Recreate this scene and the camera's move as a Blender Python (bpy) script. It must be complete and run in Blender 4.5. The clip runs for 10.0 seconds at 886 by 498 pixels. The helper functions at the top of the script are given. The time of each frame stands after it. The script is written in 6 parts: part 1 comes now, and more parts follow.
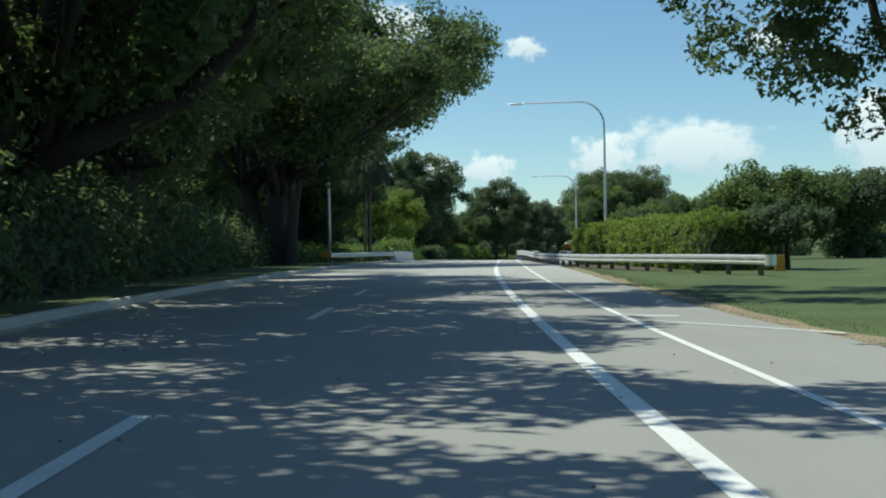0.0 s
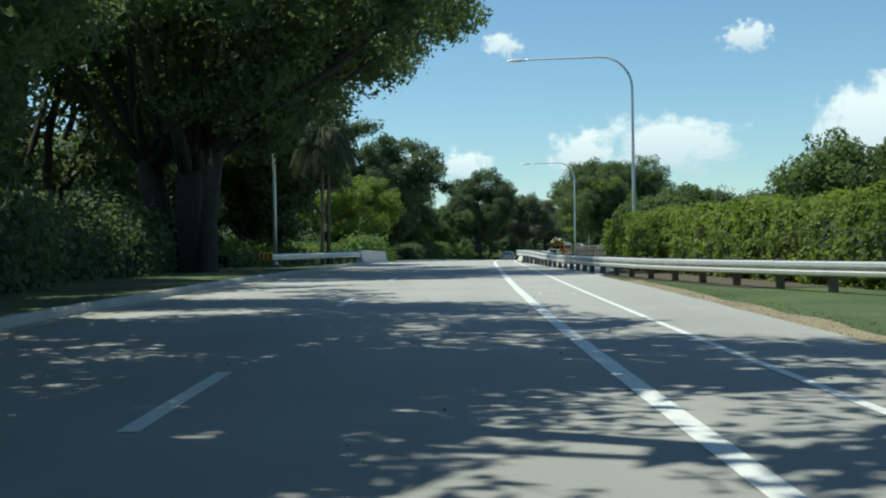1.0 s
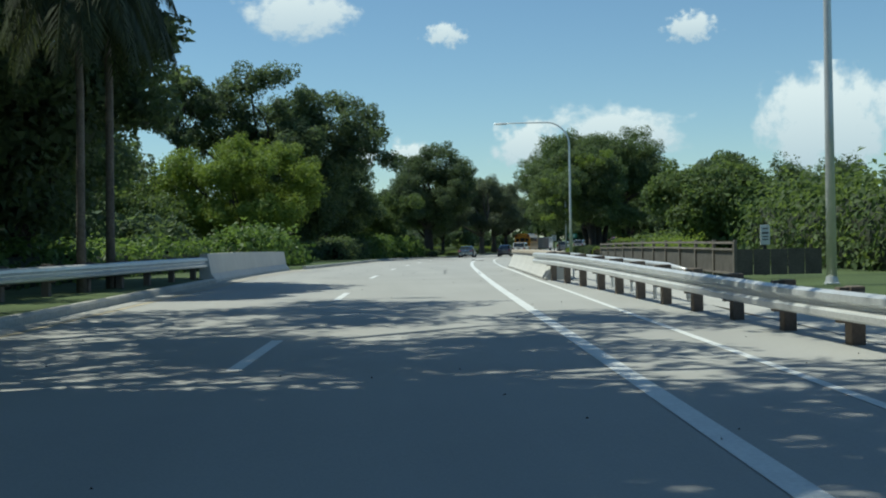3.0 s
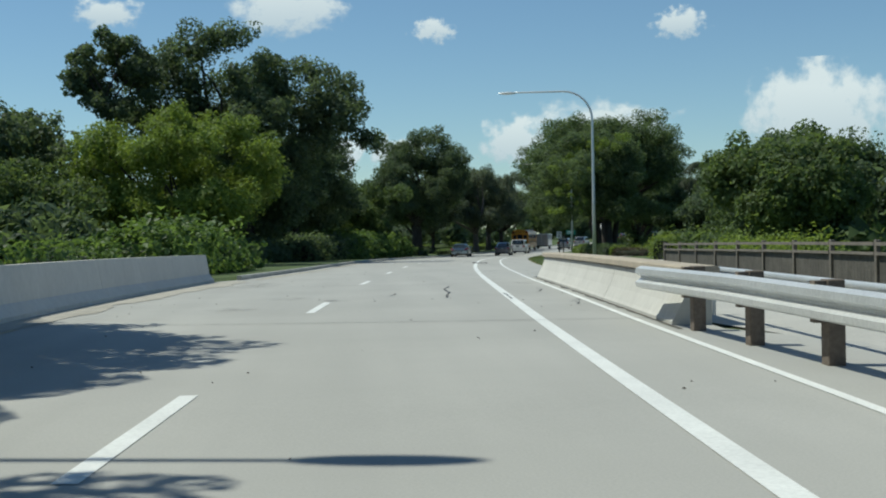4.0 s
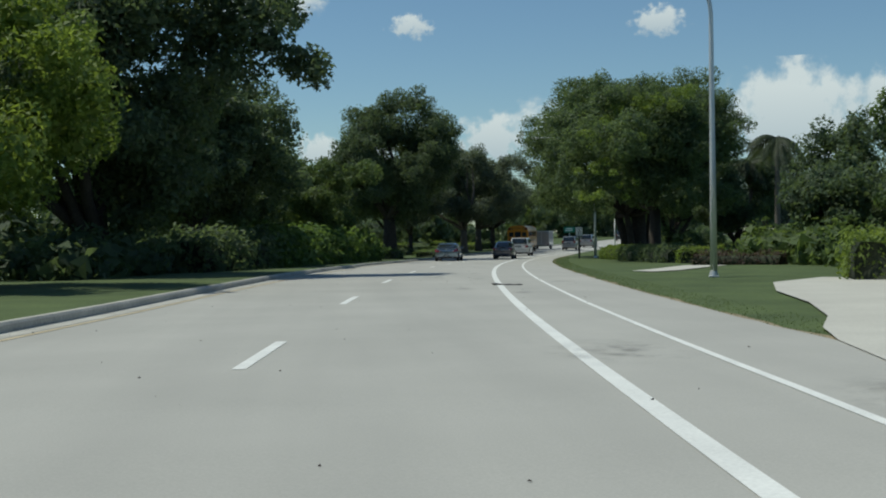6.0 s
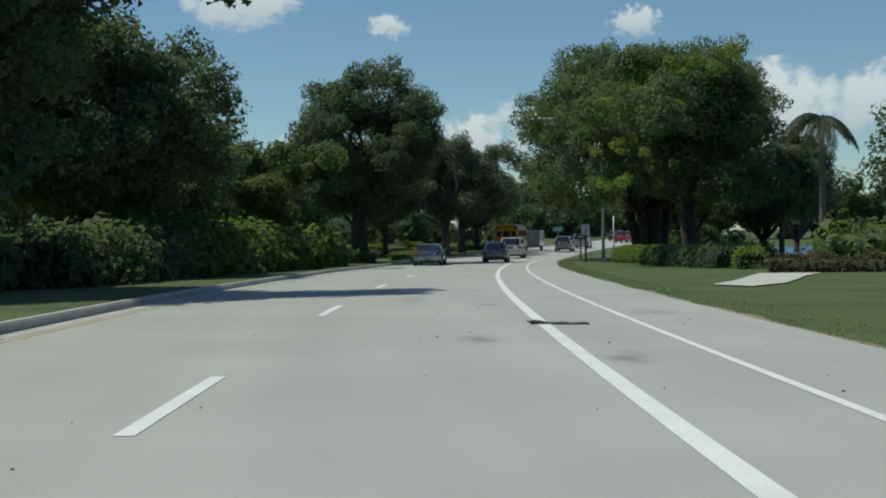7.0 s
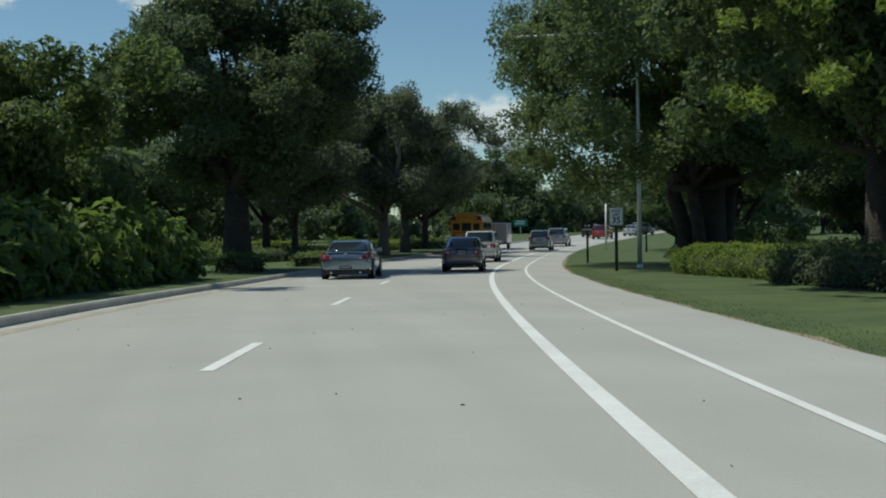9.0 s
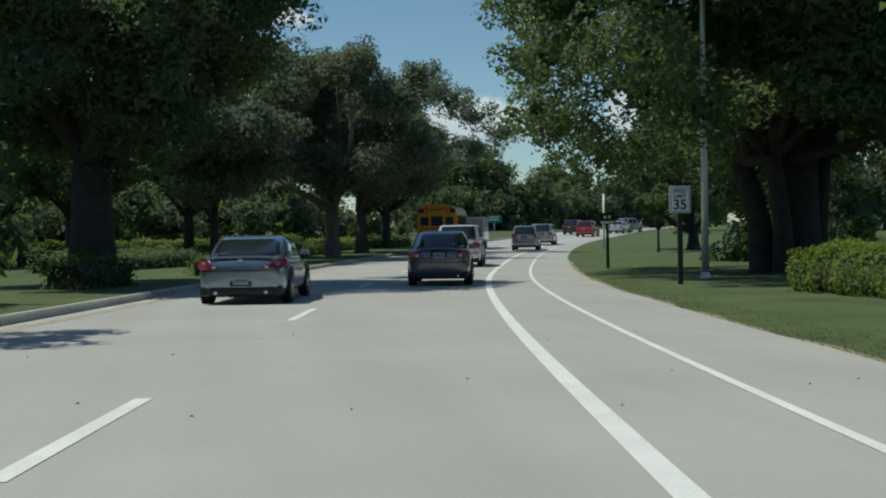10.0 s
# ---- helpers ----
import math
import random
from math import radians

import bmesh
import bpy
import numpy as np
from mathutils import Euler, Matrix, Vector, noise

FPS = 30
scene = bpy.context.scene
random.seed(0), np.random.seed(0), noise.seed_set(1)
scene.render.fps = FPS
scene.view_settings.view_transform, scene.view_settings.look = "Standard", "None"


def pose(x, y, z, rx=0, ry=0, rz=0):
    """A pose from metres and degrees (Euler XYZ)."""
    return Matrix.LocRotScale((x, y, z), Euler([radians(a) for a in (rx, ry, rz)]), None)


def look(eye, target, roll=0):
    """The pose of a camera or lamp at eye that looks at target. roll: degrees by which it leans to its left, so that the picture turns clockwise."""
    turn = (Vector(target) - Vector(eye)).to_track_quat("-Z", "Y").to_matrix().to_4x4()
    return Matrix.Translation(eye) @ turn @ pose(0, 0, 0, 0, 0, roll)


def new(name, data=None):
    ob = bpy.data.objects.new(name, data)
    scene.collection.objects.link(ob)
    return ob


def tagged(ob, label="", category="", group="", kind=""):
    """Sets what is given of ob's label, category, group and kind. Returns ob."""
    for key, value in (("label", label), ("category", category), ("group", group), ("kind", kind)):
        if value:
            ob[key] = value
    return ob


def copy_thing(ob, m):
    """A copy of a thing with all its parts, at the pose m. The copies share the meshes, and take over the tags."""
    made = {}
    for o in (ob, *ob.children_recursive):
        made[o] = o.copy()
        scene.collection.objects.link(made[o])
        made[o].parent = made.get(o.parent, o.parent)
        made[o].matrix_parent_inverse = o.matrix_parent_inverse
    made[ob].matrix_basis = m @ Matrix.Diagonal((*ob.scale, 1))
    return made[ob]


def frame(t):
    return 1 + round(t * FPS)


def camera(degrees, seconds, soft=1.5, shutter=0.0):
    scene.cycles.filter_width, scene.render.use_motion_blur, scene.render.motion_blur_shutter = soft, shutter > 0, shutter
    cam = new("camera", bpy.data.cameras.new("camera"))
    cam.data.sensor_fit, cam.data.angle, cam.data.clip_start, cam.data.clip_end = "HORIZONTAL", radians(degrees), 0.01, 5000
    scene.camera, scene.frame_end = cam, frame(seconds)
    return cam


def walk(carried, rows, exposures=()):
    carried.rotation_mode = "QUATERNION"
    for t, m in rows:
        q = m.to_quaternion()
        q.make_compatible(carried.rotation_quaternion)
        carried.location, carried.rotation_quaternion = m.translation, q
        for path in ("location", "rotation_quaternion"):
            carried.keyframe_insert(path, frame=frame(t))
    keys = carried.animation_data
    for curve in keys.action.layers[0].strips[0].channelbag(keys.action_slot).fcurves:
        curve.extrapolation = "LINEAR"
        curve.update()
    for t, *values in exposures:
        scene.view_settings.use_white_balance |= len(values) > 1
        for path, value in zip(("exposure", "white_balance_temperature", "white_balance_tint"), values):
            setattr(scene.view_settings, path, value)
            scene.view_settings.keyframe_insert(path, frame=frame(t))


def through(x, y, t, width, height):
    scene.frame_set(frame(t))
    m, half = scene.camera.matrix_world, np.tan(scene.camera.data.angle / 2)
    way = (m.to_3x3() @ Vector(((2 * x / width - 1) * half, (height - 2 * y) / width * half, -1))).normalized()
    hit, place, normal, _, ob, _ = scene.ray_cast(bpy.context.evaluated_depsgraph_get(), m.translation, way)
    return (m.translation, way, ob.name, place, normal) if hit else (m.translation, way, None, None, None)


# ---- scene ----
# ---- camera ----
cam = camera(40.1, 10.0, soft=2.0)
# seconds, place in metres, Euler angles in degrees
ROWS = [
    (0, -0.142, 0.101, 1.148, 90.299, 0.800, 0.052),
    (0.5, -0.277, 9.687, 1.244, 90.357, 0.894, -0.482),
    (1, -0.310, 19.213, 1.359, 90.151, 0.836, -1.030),
    (1.5, -0.212, 28.769, 1.476, 90.067, 0.814, -1.713),
    (2, -0.001, 38.339, 1.583, 89.967, 1.142, -2.506),
    (2.5, 0.293, 47.506, 1.666, 89.776, 1.031, -3.086),
    (3, 0.621, 56.398, 1.726, 89.725, 1.080, -3.667),
    (4.5, 1.937, 82.152, 1.870, 89.448, 0.855, -4.458),
    (5, 2.424, 90.553, 1.903, 89.406, 0.425, -4.629),
    (5.5, 2.980, 98.765, 1.879, 89.414, 0.505, -4.922),
    (7, 4.916, 123.106, 1.708, 89.472, 0.963, -6.396),
    (7.5, 5.782, 131.311, 1.683, 89.469, 0.724, -7.036),
    (8, 6.743, 139.704, 1.640, 89.386, 0.627, -7.769),
    (8.5, 7.824, 148.091, 1.608, 89.350, 0.685, -8.466),
    (9, 9.010, 156.777, 1.526, 89.260, 0.811, -9.175),
    (9.5, 10.314, 165.609, 1.445, 89.190, 0.593, -10.018),
    (10, 11.766, 174.371, 1.368, 89.169, 0.883, -10.897),
]
EXPOSURES = [(0.0, 0.20, 6450, -2), (1.5, 0.24, 6400, -3), (3.0, 0.0, 6400, -2), (4.5, -0.17, 6550, 1), (5.5, -0.32, 6600, 1), (7.0, -0.32, 6580, 1), (10.0, -0.27, 6600, 1)]
walk(cam, [(t, pose(*p)) for t, *p in ROWS], EXPOSURES)

# ---- light ----
SUN_AZ, SUN_EL = -72.0, 62.0          # degrees from +y towards +x, and above the horizon
world = bpy.data.worlds.new("world")
scene.world = world
world.use_nodes = True
wn = world.node_tree.nodes
sky = wn.new("ShaderNodeTexSky")
sky.sky_type = "NISHITA"
sky.sun_disc = False
sky.sun_elevation, sky.sun_rotation = radians(SUN_EL), radians(SUN_AZ)
sky.air_density, sky.dust_density, sky.ozone_density = 0.95, 0.12, 3.0
wn["Background"].inputs[1].default_value = 0.102
cool = wn.new("ShaderNodeMix")
cool.data_type, cool.blend_type = "RGBA", "MULTIPLY"
cool.inputs[0].default_value = 1.0
cool.inputs[7].default_value = (0.88, 0.985, 1.025, 1)
world.node_tree.links.new(sky.outputs[0], cool.inputs[6])
world.node_tree.links.new(cool.outputs[2], wn["Background"].inputs[0])
sun = new("sun", bpy.data.lights.new("sun", "SUN"))
sun.data.energy, sun.data.angle, sun.data.color = 4.0, radians(0.55), (1.0, 0.96, 0.88)
_d = Vector((math.sin(radians(SUN_AZ)) * math.cos(radians(SUN_EL)), math.cos(radians(SUN_AZ)) * math.cos(radians(SUN_EL)), math.sin(radians(SUN_EL))))
sun.matrix_world = look(_d * 50, (0, 0, 0))

# ---- materials ----
def mat(name, color, rough=0.6, metal=0.0, var=0.12, scale=3.0, fine=40.0, bump=0.15, depth=0.01, coat=0.0, tint=None):
    m = bpy.data.materials.new(name)
    m.use_nodes = True
    n, l = m.node_tree.nodes, m.node_tree.links
    b = n["Principled BSDF"]
    b.inputs["Roughness"].default_value, b.inputs["Metallic"].default_value = rough, metal
    b.inputs["Coat Weight"].default_value = coat
    tc = n.new("ShaderNodeTexCoord")
    big, small, mix, add = n.new("ShaderNodeTexNoise"), n.new("ShaderNodeTexNoise"), n.new("ShaderNodeMix"), n.new("ShaderNodeMath")
    big.inputs["Scale"].default_value, small.inputs["Scale"].default_value = scale, fine
    big.inputs["Detail"].default_value, small.inputs["Detail"].default_value = 5, 3
    l.new(tc.outputs["Object"], big.inputs["Vector"]), l.new(tc.outputs["Object"], small.inputs["Vector"])
    add.operation = "ADD"
    l.new(big.outputs[0], add.inputs[0]), l.new(small.outputs[0], add.inputs[1])
    half = n.new("ShaderNodeMapRange")
    half.inputs["From Min"].default_value, half.inputs["From Max"].default_value = 0.7, 1.3
    l.new(add.outputs[0], half.inputs["Value"])
    mix.data_type = "RGBA"
    other = tint or color
    mix.inputs[6].default_value = (*[c * (1 - var) for c in color], 1)
    mix.inputs[7].default_value = (*[min(1, c * (1 + var)) for c in other], 1)
    l.new(half.outputs[0], mix.inputs[0])
    l.new(mix.outputs[2], b.inputs["Base Color"])
    if bump:
        bp = n.new("ShaderNodeBump")
        bp.inputs["Strength"].default_value, bp.inputs["Distance"].default_value = bump, depth
        l.new(small.outputs[0], bp.inputs["Height"]), l.new(bp.outputs[0], b.inputs["Normal"])
    return m


def leaf_mat(name, dark, light, through=0.48, rough=0.6):
    """Leaves: each one its own green, some light passing through."""
    m = bpy.data.materials.new(name)
    m.use_nodes = True
    n, l = m.node_tree.nodes, m.node_tree.links
    b, out = n["Principled BSDF"], n["Material Output"]
    b.inputs["Roughness"].default_value, b.inputs["Specular IOR Level"].default_value = rough, 0.3
    geo, ramp, mix, tr = n.new("ShaderNodeNewGeometry"), n.new("ShaderNodeMix"), n.new("ShaderNodeMixShader"), n.new("ShaderNodeBsdfTranslucent")
    tc, big, ad = n.new("ShaderNodeTexCoord"), n.new("ShaderNodeTexNoise"), n.new("ShaderNodeMath")
    big.inputs["Scale"].default_value = 0.6
    l.new(tc.outputs["Object"], big.inputs["Vector"])
    ad.operation = "MULTIPLY_ADD"
    l.new(geo.outputs["Random Per Island"], ad.inputs[0])
    ad.inputs[1].default_value = 0.7
    sub = n.new("ShaderNodeMath")
    sub.operation = "MULTIPLY_ADD"
    sub.inputs[1].default_value, sub.inputs[2].default_value = 1.6, -0.62
    l.new(big.outputs[0], sub.inputs[0]), l.new(sub.outputs[0], ad.inputs[2])
    ramp.data_type = "RGBA"
    ramp.inputs[6].default_value, ramp.inputs[7].default_value = (*dark, 1), (*light, 1)
    l.new(ad.outputs[0], ramp.inputs[0])
    l.new(ramp.outputs[2], b.inputs["Base Color"])
    warm = n.new("ShaderNodeMix")
    warm.data_type, warm.blend_type = "RGBA", "MULTIPLY"
    warm.inputs[0].default_value = 1
    warm.inputs[7].default_value = (1.55, 1.5, 0.9, 1)
    l.new(ramp.outputs[2], warm.inputs[6]), l.new(warm.outputs[2], tr.inputs["Color"])
    mix.inputs[0].default_value = through
    l.new(b.outputs[0], mix.inputs[1]), l.new(tr.outputs[0], mix.inputs[2]), l.new(mix.outputs[0], out.inputs["Surface"])
    return m


def plain(name, color, rough=0.4, metal=0.0, coat=0.0, glow=0.0):
    m = bpy.data.materials.new(name)
    m.use_nodes = True
    b = m.node_tree.nodes["Principled BSDF"]
    b.inputs["Base Color"].default_value = (*color, 1)
    b.inputs["Roughness"].default_value, b.inputs["Metallic"].default_value, b.inputs["Coat Weight"].default_value = rough, metal, coat
    if glow:
        b.inputs["Emission Color"].default_value, b.inputs["Emission Strength"].default_value = (*color, 1), glow
    return m


def road_mat():
    """Pale worn asphalt: aggregate, blotches, darker streaks along the lanes."""
    m = mat("asphalt_pale", (0.40, 0.395, 0.365), 0.85, var=0.10, scale=0.35, fine=60, bump=0.25, depth=0.004)
    n, l = m.node_tree.nodes, m.node_tree.links
    b = n["Principled BSDF"]
    tc, mp, no, mr, mx = n.new("ShaderNodeTexCoord"), n.new("ShaderNodeMapping"), n.new("ShaderNodeTexNoise"), n.new("ShaderNodeMapRange"), n.new("ShaderNodeMix")
    mp.inputs["Scale"].default_value = (1.1, 0.05, 1)
    l.new(tc.outputs["Object"], mp.inputs["Vector"]), l.new(mp.outputs[0], no.inputs["Vector"])
    no.inputs["Scale"].default_value, no.inputs["Detail"].default_value = 1.0, 6
    mr.inputs["From Min"].default_value, mr.inputs["From Max"].default_value = 0.35, 0.75
    mr.inputs["To Min"].default_value, mr.inputs["To Max"].default_value = 0.0, 0.22
    l.new(no.outputs[0], mr.inputs["Value"])
    mx.data_type = "RGBA"
    mx.inputs[7].default_value = (0.21, 0.21, 0.20, 1)
    old = b.inputs["Base Color"].links[0].from_socket
    l.new(mr.outputs[0], mx.inputs[0]), l.new(old, mx.inputs[6]), l.new(mx.outputs[2], b.inputs["Base Color"])
    # the first stretch is darker asphalt that fades into the pale one
    sp, st, wob, ad, start_mix = n.new("ShaderNodeSeparateXYZ"), n.new("ShaderNodeMapRange"), n.new("ShaderNodeTexNoise"), n.new("ShaderNodeMath"), n.new("ShaderNodeMix")
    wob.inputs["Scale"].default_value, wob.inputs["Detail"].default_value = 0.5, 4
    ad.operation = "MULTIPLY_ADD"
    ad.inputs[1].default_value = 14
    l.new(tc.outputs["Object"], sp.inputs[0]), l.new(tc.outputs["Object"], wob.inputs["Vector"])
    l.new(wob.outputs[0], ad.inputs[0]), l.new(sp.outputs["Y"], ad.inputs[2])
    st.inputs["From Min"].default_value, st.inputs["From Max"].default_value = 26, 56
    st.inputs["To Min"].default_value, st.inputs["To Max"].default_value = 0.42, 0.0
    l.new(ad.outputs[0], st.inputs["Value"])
    start_mix.data_type = "RGBA"
    start_mix.inputs[7].default_value = (0.17, 0.168, 0.158, 1)
    l.new(st.outputs[0], start_mix.inputs[0]), l.new(mx.outputs[2], start_mix.inputs[6]), l.new(start_mix.outputs[2], b.inputs["Base Color"])
    return m


def concrete_mat():
    """Cast barrier concrete: soft mottling, faint runs down the face, dirt towards the foot in ragged patches."""
    m = mat("barrier_concrete", (0.55, 0.54, 0.50), 0.85, var=0.07, scale=0.8, fine=9, bump=0.05)
    n, l = m.node_tree.nodes, m.node_tree.links
    b = n["Principled BSDF"]
    tc, mp, no, mr, mx = (n.new(k) for k in ("ShaderNodeTexCoord", "ShaderNodeMapping", "ShaderNodeTexNoise", "ShaderNodeMapRange", "ShaderNodeMix"))
    mp.inputs["Scale"].default_value = (2.6, 2.6, 0.5)
    l.new(tc.outputs["Object"], mp.inputs["Vector"]), l.new(mp.outputs[0], no.inputs["Vector"])
    no.inputs["Scale"].default_value, no.inputs["Detail"].default_value, no.inputs["Roughness"].default_value = 1.3, 7, 0.65
    mr.inputs["From Min"].default_value, mr.inputs["From Max"].default_value = 0.48, 0.8
    mr.inputs["To Max"].default_value = 0.30
    l.new(no.outputs[0], mr.inputs["Value"])
    mx.data_type = "RGBA"
    mx.inputs[7].default_value = (0.34, 0.33, 0.30, 1)
    old = b.inputs["Base Color"].links[0].from_socket
    l.new(mr.outputs[0], mx.inputs[0]), l.new(old, mx.inputs[6]), l.new(mx.outputs[2], b.inputs["Base Color"])
    return m


ASPHALT = road_mat()
PAINT = mat("road_paint_white", (0.74, 0.75, 0.72), 0.6, var=0.12, scale=1.5, fine=35, bump=0.1)
YELLOW = mat("road_paint_yellow", (0.46, 0.39, 0.26), 0.7, var=0.25, scale=2, fine=25)
CURB = mat("curb_concrete", (0.42, 0.41, 0.37), 0.9, var=0.22, scale=1.2, fine=18, bump=0.3)
CONCRETE = concrete_mat()
CAP = mat("tan_cap", (0.43, 0.37, 0.29), 0.85, var=0.15, scale=1.5, fine=30, bump=0.2)
WALK = mat("pavement_concrete", (0.45, 0.44, 0.40), 0.9, var=0.12, scale=0.8, fine=20, bump=0.2)
GRASS = mat("grass_turf", (0.058, 0.092, 0.028), 0.95, var=0.30, scale=0.5, fine=14, bump=0.6, depth=0.03, tint=(0.076, 0.108, 0.034))
SOIL = mat("dry_verge", (0.27, 0.22, 0.14), 0.95, var=0.3, scale=1.2, fine=14, bump=0.6, depth=0.03)
STEEL = mat("galvanised_steel", (0.70, 0.71, 0.70), 0.45, 0.55, var=0.12, scale=2, fine=30, bump=0.05)
POST = mat("weathered_post", (0.16, 0.13, 0.105), 0.85, var=0.25, scale=4, fine=30)
POLE = mat("lamp_aluminium", (0.66, 0.68, 0.68), 0.45, 0.5, var=0.06, scale=2, fine=20, bump=0.03)
FENCE = mat("grey_brown_rail", (0.20, 0.175, 0.15), 0.85, var=0.25, scale=3, fine=25)
SLAT = mat("dark_grey_slat", (0.115, 0.105, 0.092), 0.85, var=0.3, scale=3, fine=25)
BARK = mat("bark_dark", (0.055, 0.046, 0.038), 0.95, var=0.35, scale=2.5, fine=14, bump=0.8, depth=0.04)
BARK_GREY = mat("bark_grey", (0.15, 0.13, 0.11), 0.95, var=0.3, scale=3, fine=16, bump=0.6, depth=0.03)
BARK_PALE = mat("bark_pale", (0.27, 0.245, 0.21), 0.9, var=0.25, scale=3, fine=16, bump=0.5, depth=0.02)
TAR_AND_SHADE = mat("tar_and_cap_shade", (0.045, 0.045, 0.043), 0.6, var=0.3, scale=5, fine=30)
DIRT = mat("gutter_dirt", (0.10, 0.095, 0.08), 0.95, var=0.4, scale=3, fine=25, bump=0.5)
OIL = mat("dark_stain", (0.30, 0.29, 0.27), 0.85, var=0.3, scale=3, fine=20)
SIGN_W = mat("sign_white", (0.84, 0.85, 0.84), 0.4, var=0.05)
BLACK = plain("black_trim", (0.012, 0.012, 0.013), 0.5)
GREEN = plain("sign_green", (0.02, 0.18, 0.12), 0.4)
MARKER = mat("marker_yellow", (0.55, 0.28, 0.03), 0.6, var=0.15)
L_FICUS = leaf_mat("leaf_ficus", (0.064, 0.096, 0.054), (0.150, 0.208, 0.098))
L_DARK = leaf_mat("leaf_dark", (0.060, 0.090, 0.058), (0.138, 0.190, 0.102))
L_GREY = leaf_mat("leaf_oak", (0.082, 0.104, 0.080), (0.165, 0.202, 0.142), 0.44)
L_LIME = leaf_mat("leaf_lime", (0.102, 0.154, 0.034), (0.232, 0.306, 0.074), 0.42)
L_MID = leaf_mat("leaf_mid", (0.066, 0.106, 0.046), (0.150, 0.208, 0.080), 0.48)
L_HEDGE = leaf_mat("leaf_hedge", (0.080, 0.136, 0.032), (0.235, 0.305, 0.070), 0.45, 0.65)
L_SHRUB = leaf_mat("leaf_shrub", (0.056, 0.104, 0.036), (0.160, 0.240, 0.078), 0.45, 0.5)
L_PALM = leaf_mat("leaf_palm", (0.036, 0.050, 0.030), (0.080, 0.104, 0.056), 0.3)
# dark colour painted on hedge cores for the shade between the leaves
INNER = mat("painted_core_shade", (0.034, 0.044, 0.024), 0.95, var=0.4, scale=4, fine=18, bump=0.6, depth=0.04)
L_RED = leaf_mat("leaf_copper", (0.050, 0.036, 0.030), (0.100, 0.070, 0.050), 0.25)

# ---- the line of the road ----
# s is the world's y on the thick white line; off is metres to its right
_KY = [-120, -40, -10, 10, 30, 50, 70, 90, 110, 130, 150, 170, 190, 210, 225, 240, 260, 280, 300, 330, 370, 420, 520]
_KX = [0.6, 1.0, 1.35, 1.12, 1.28, 1.94, 2.95, 3.93, 5.34, 7.04, 9.32, 12.22, 15.69, 19.81, 24.0, 28.35, 34.85, 42.2, 51.8, 66.8, 91.0, 132.22, 203.06]
_GY = [-120, -60, 0, 9.6, 19.2, 28.7, 38.3, 47.5, 56.4, 82.1, 90.5, 98.7, 123, 131, 139.7, 148.1, 156.8, 165.6, 174.4, 195, 215, 240, 265, 290, 330, 400, 700, 3000]
_GZ = [-0.9, -0.6, 0, 0.09, 0.22, 0.33, 0.43, 0.52, 0.59, 0.67, 0.72, 0.73, 0.55, 0.54, 0.49, 0.45, 0.38, 0.29, 0.20, -0.02, -0.13, -0.12, 0.0, 0.35, 1.2, 2.0, 3.0, 3.0]
_fy = np.arange(-140, 560, 1.0)
_w = np.exp(-0.5 * (np.arange(-18, 19) / 7.0) ** 2)
_w /= _w.sum()
_fx = np.interp(_fy, _KY, _KX)
_fx[18:-18] = np.convolve(_fx, _w, "valid")
_py = np.arange(-140, 900, 1.0)
_pz = np.interp(_py, _GY, _GZ)
_pz[18:-18] = np.convolve(_pz, _w, "valid")


def line_x(s):
    return float(np.interp(s, _fy, _fx))


def slope(s):
    return (line_x(s + 2) - line_x(s - 2)) / 4


def level(y):
    return float(np.interp(y, _py, _pz))


def left_edge(s):
    """Foot of the curb, metres from the thick line."""
    return float(np.interp(s, [60, 90.4, 91.4, 111.6, 112.6, 121, 128, 141, 146, 163, 171, 179, 186, 192, 200, 300], [-7.52, -7.6, -8.4, -8.4, -7.75, -7.6, -7.4, -7.42, -7.5, -7.66, -7.72, -7.96, -7.92, -7.8, -7.68, -7.7]))


def lake(x, y):
    d = math.hypot((x - 110) / 60, (y - 246) / 54)
    k = min(1.0, max(0.0, (1.12 - d) / 0.2))
    return k * k * (3 - 2 * k)


def ground_z(x, y):
    """Height of the turf."""
    k = math.sqrt(1 + slope(y) ** 2)
    off = (x - line_x(y)) / k
    edge = left_edge(y) - 0.13
    z = level(y) + (0.12 if off < edge else -0.03)
    if edge <= off <= 2.0:
        z -= 0.05
    return z - 1.3 * lake(x, y)


def rd(s, off, dz=0.0):
    t = math.atan(slope(s))
    return Vector((line_x(s) + off * math.cos(t), s - off * math.sin(t), level(s) + dz))


def heading(s):
    return -math.degrees(math.atan(slope(s)))


# ---- builders ----
def part(name, bm, material, parent=None, label=""):
    me = bpy.data.meshes.new(name)
    bm.to_mesh(me)
    bm.free()
    me.materials.append(material)
    ob = new(name, me)
    ob.parent = parent
    if label:
        ob["label"] = label
    return ob


def raw(name, verts, faces, material, parent=None, smooth=False):
    me = bpy.data.meshes.new(name)
    me.from_pydata(verts, [], faces)
    me.materials.append(material)
    if smooth:
        me.polygons.foreach_set("use_smooth", [True] * len(me.polygons))
    ob = new(name, me)
    ob.parent = parent
    return ob


def thing(name, m, label, category, group="", kind=""):
    ob = new(name)
    ob.empty_display_size = 0.2
    ob.matrix_world = m
    return tagged(ob, label, category, group, kind)


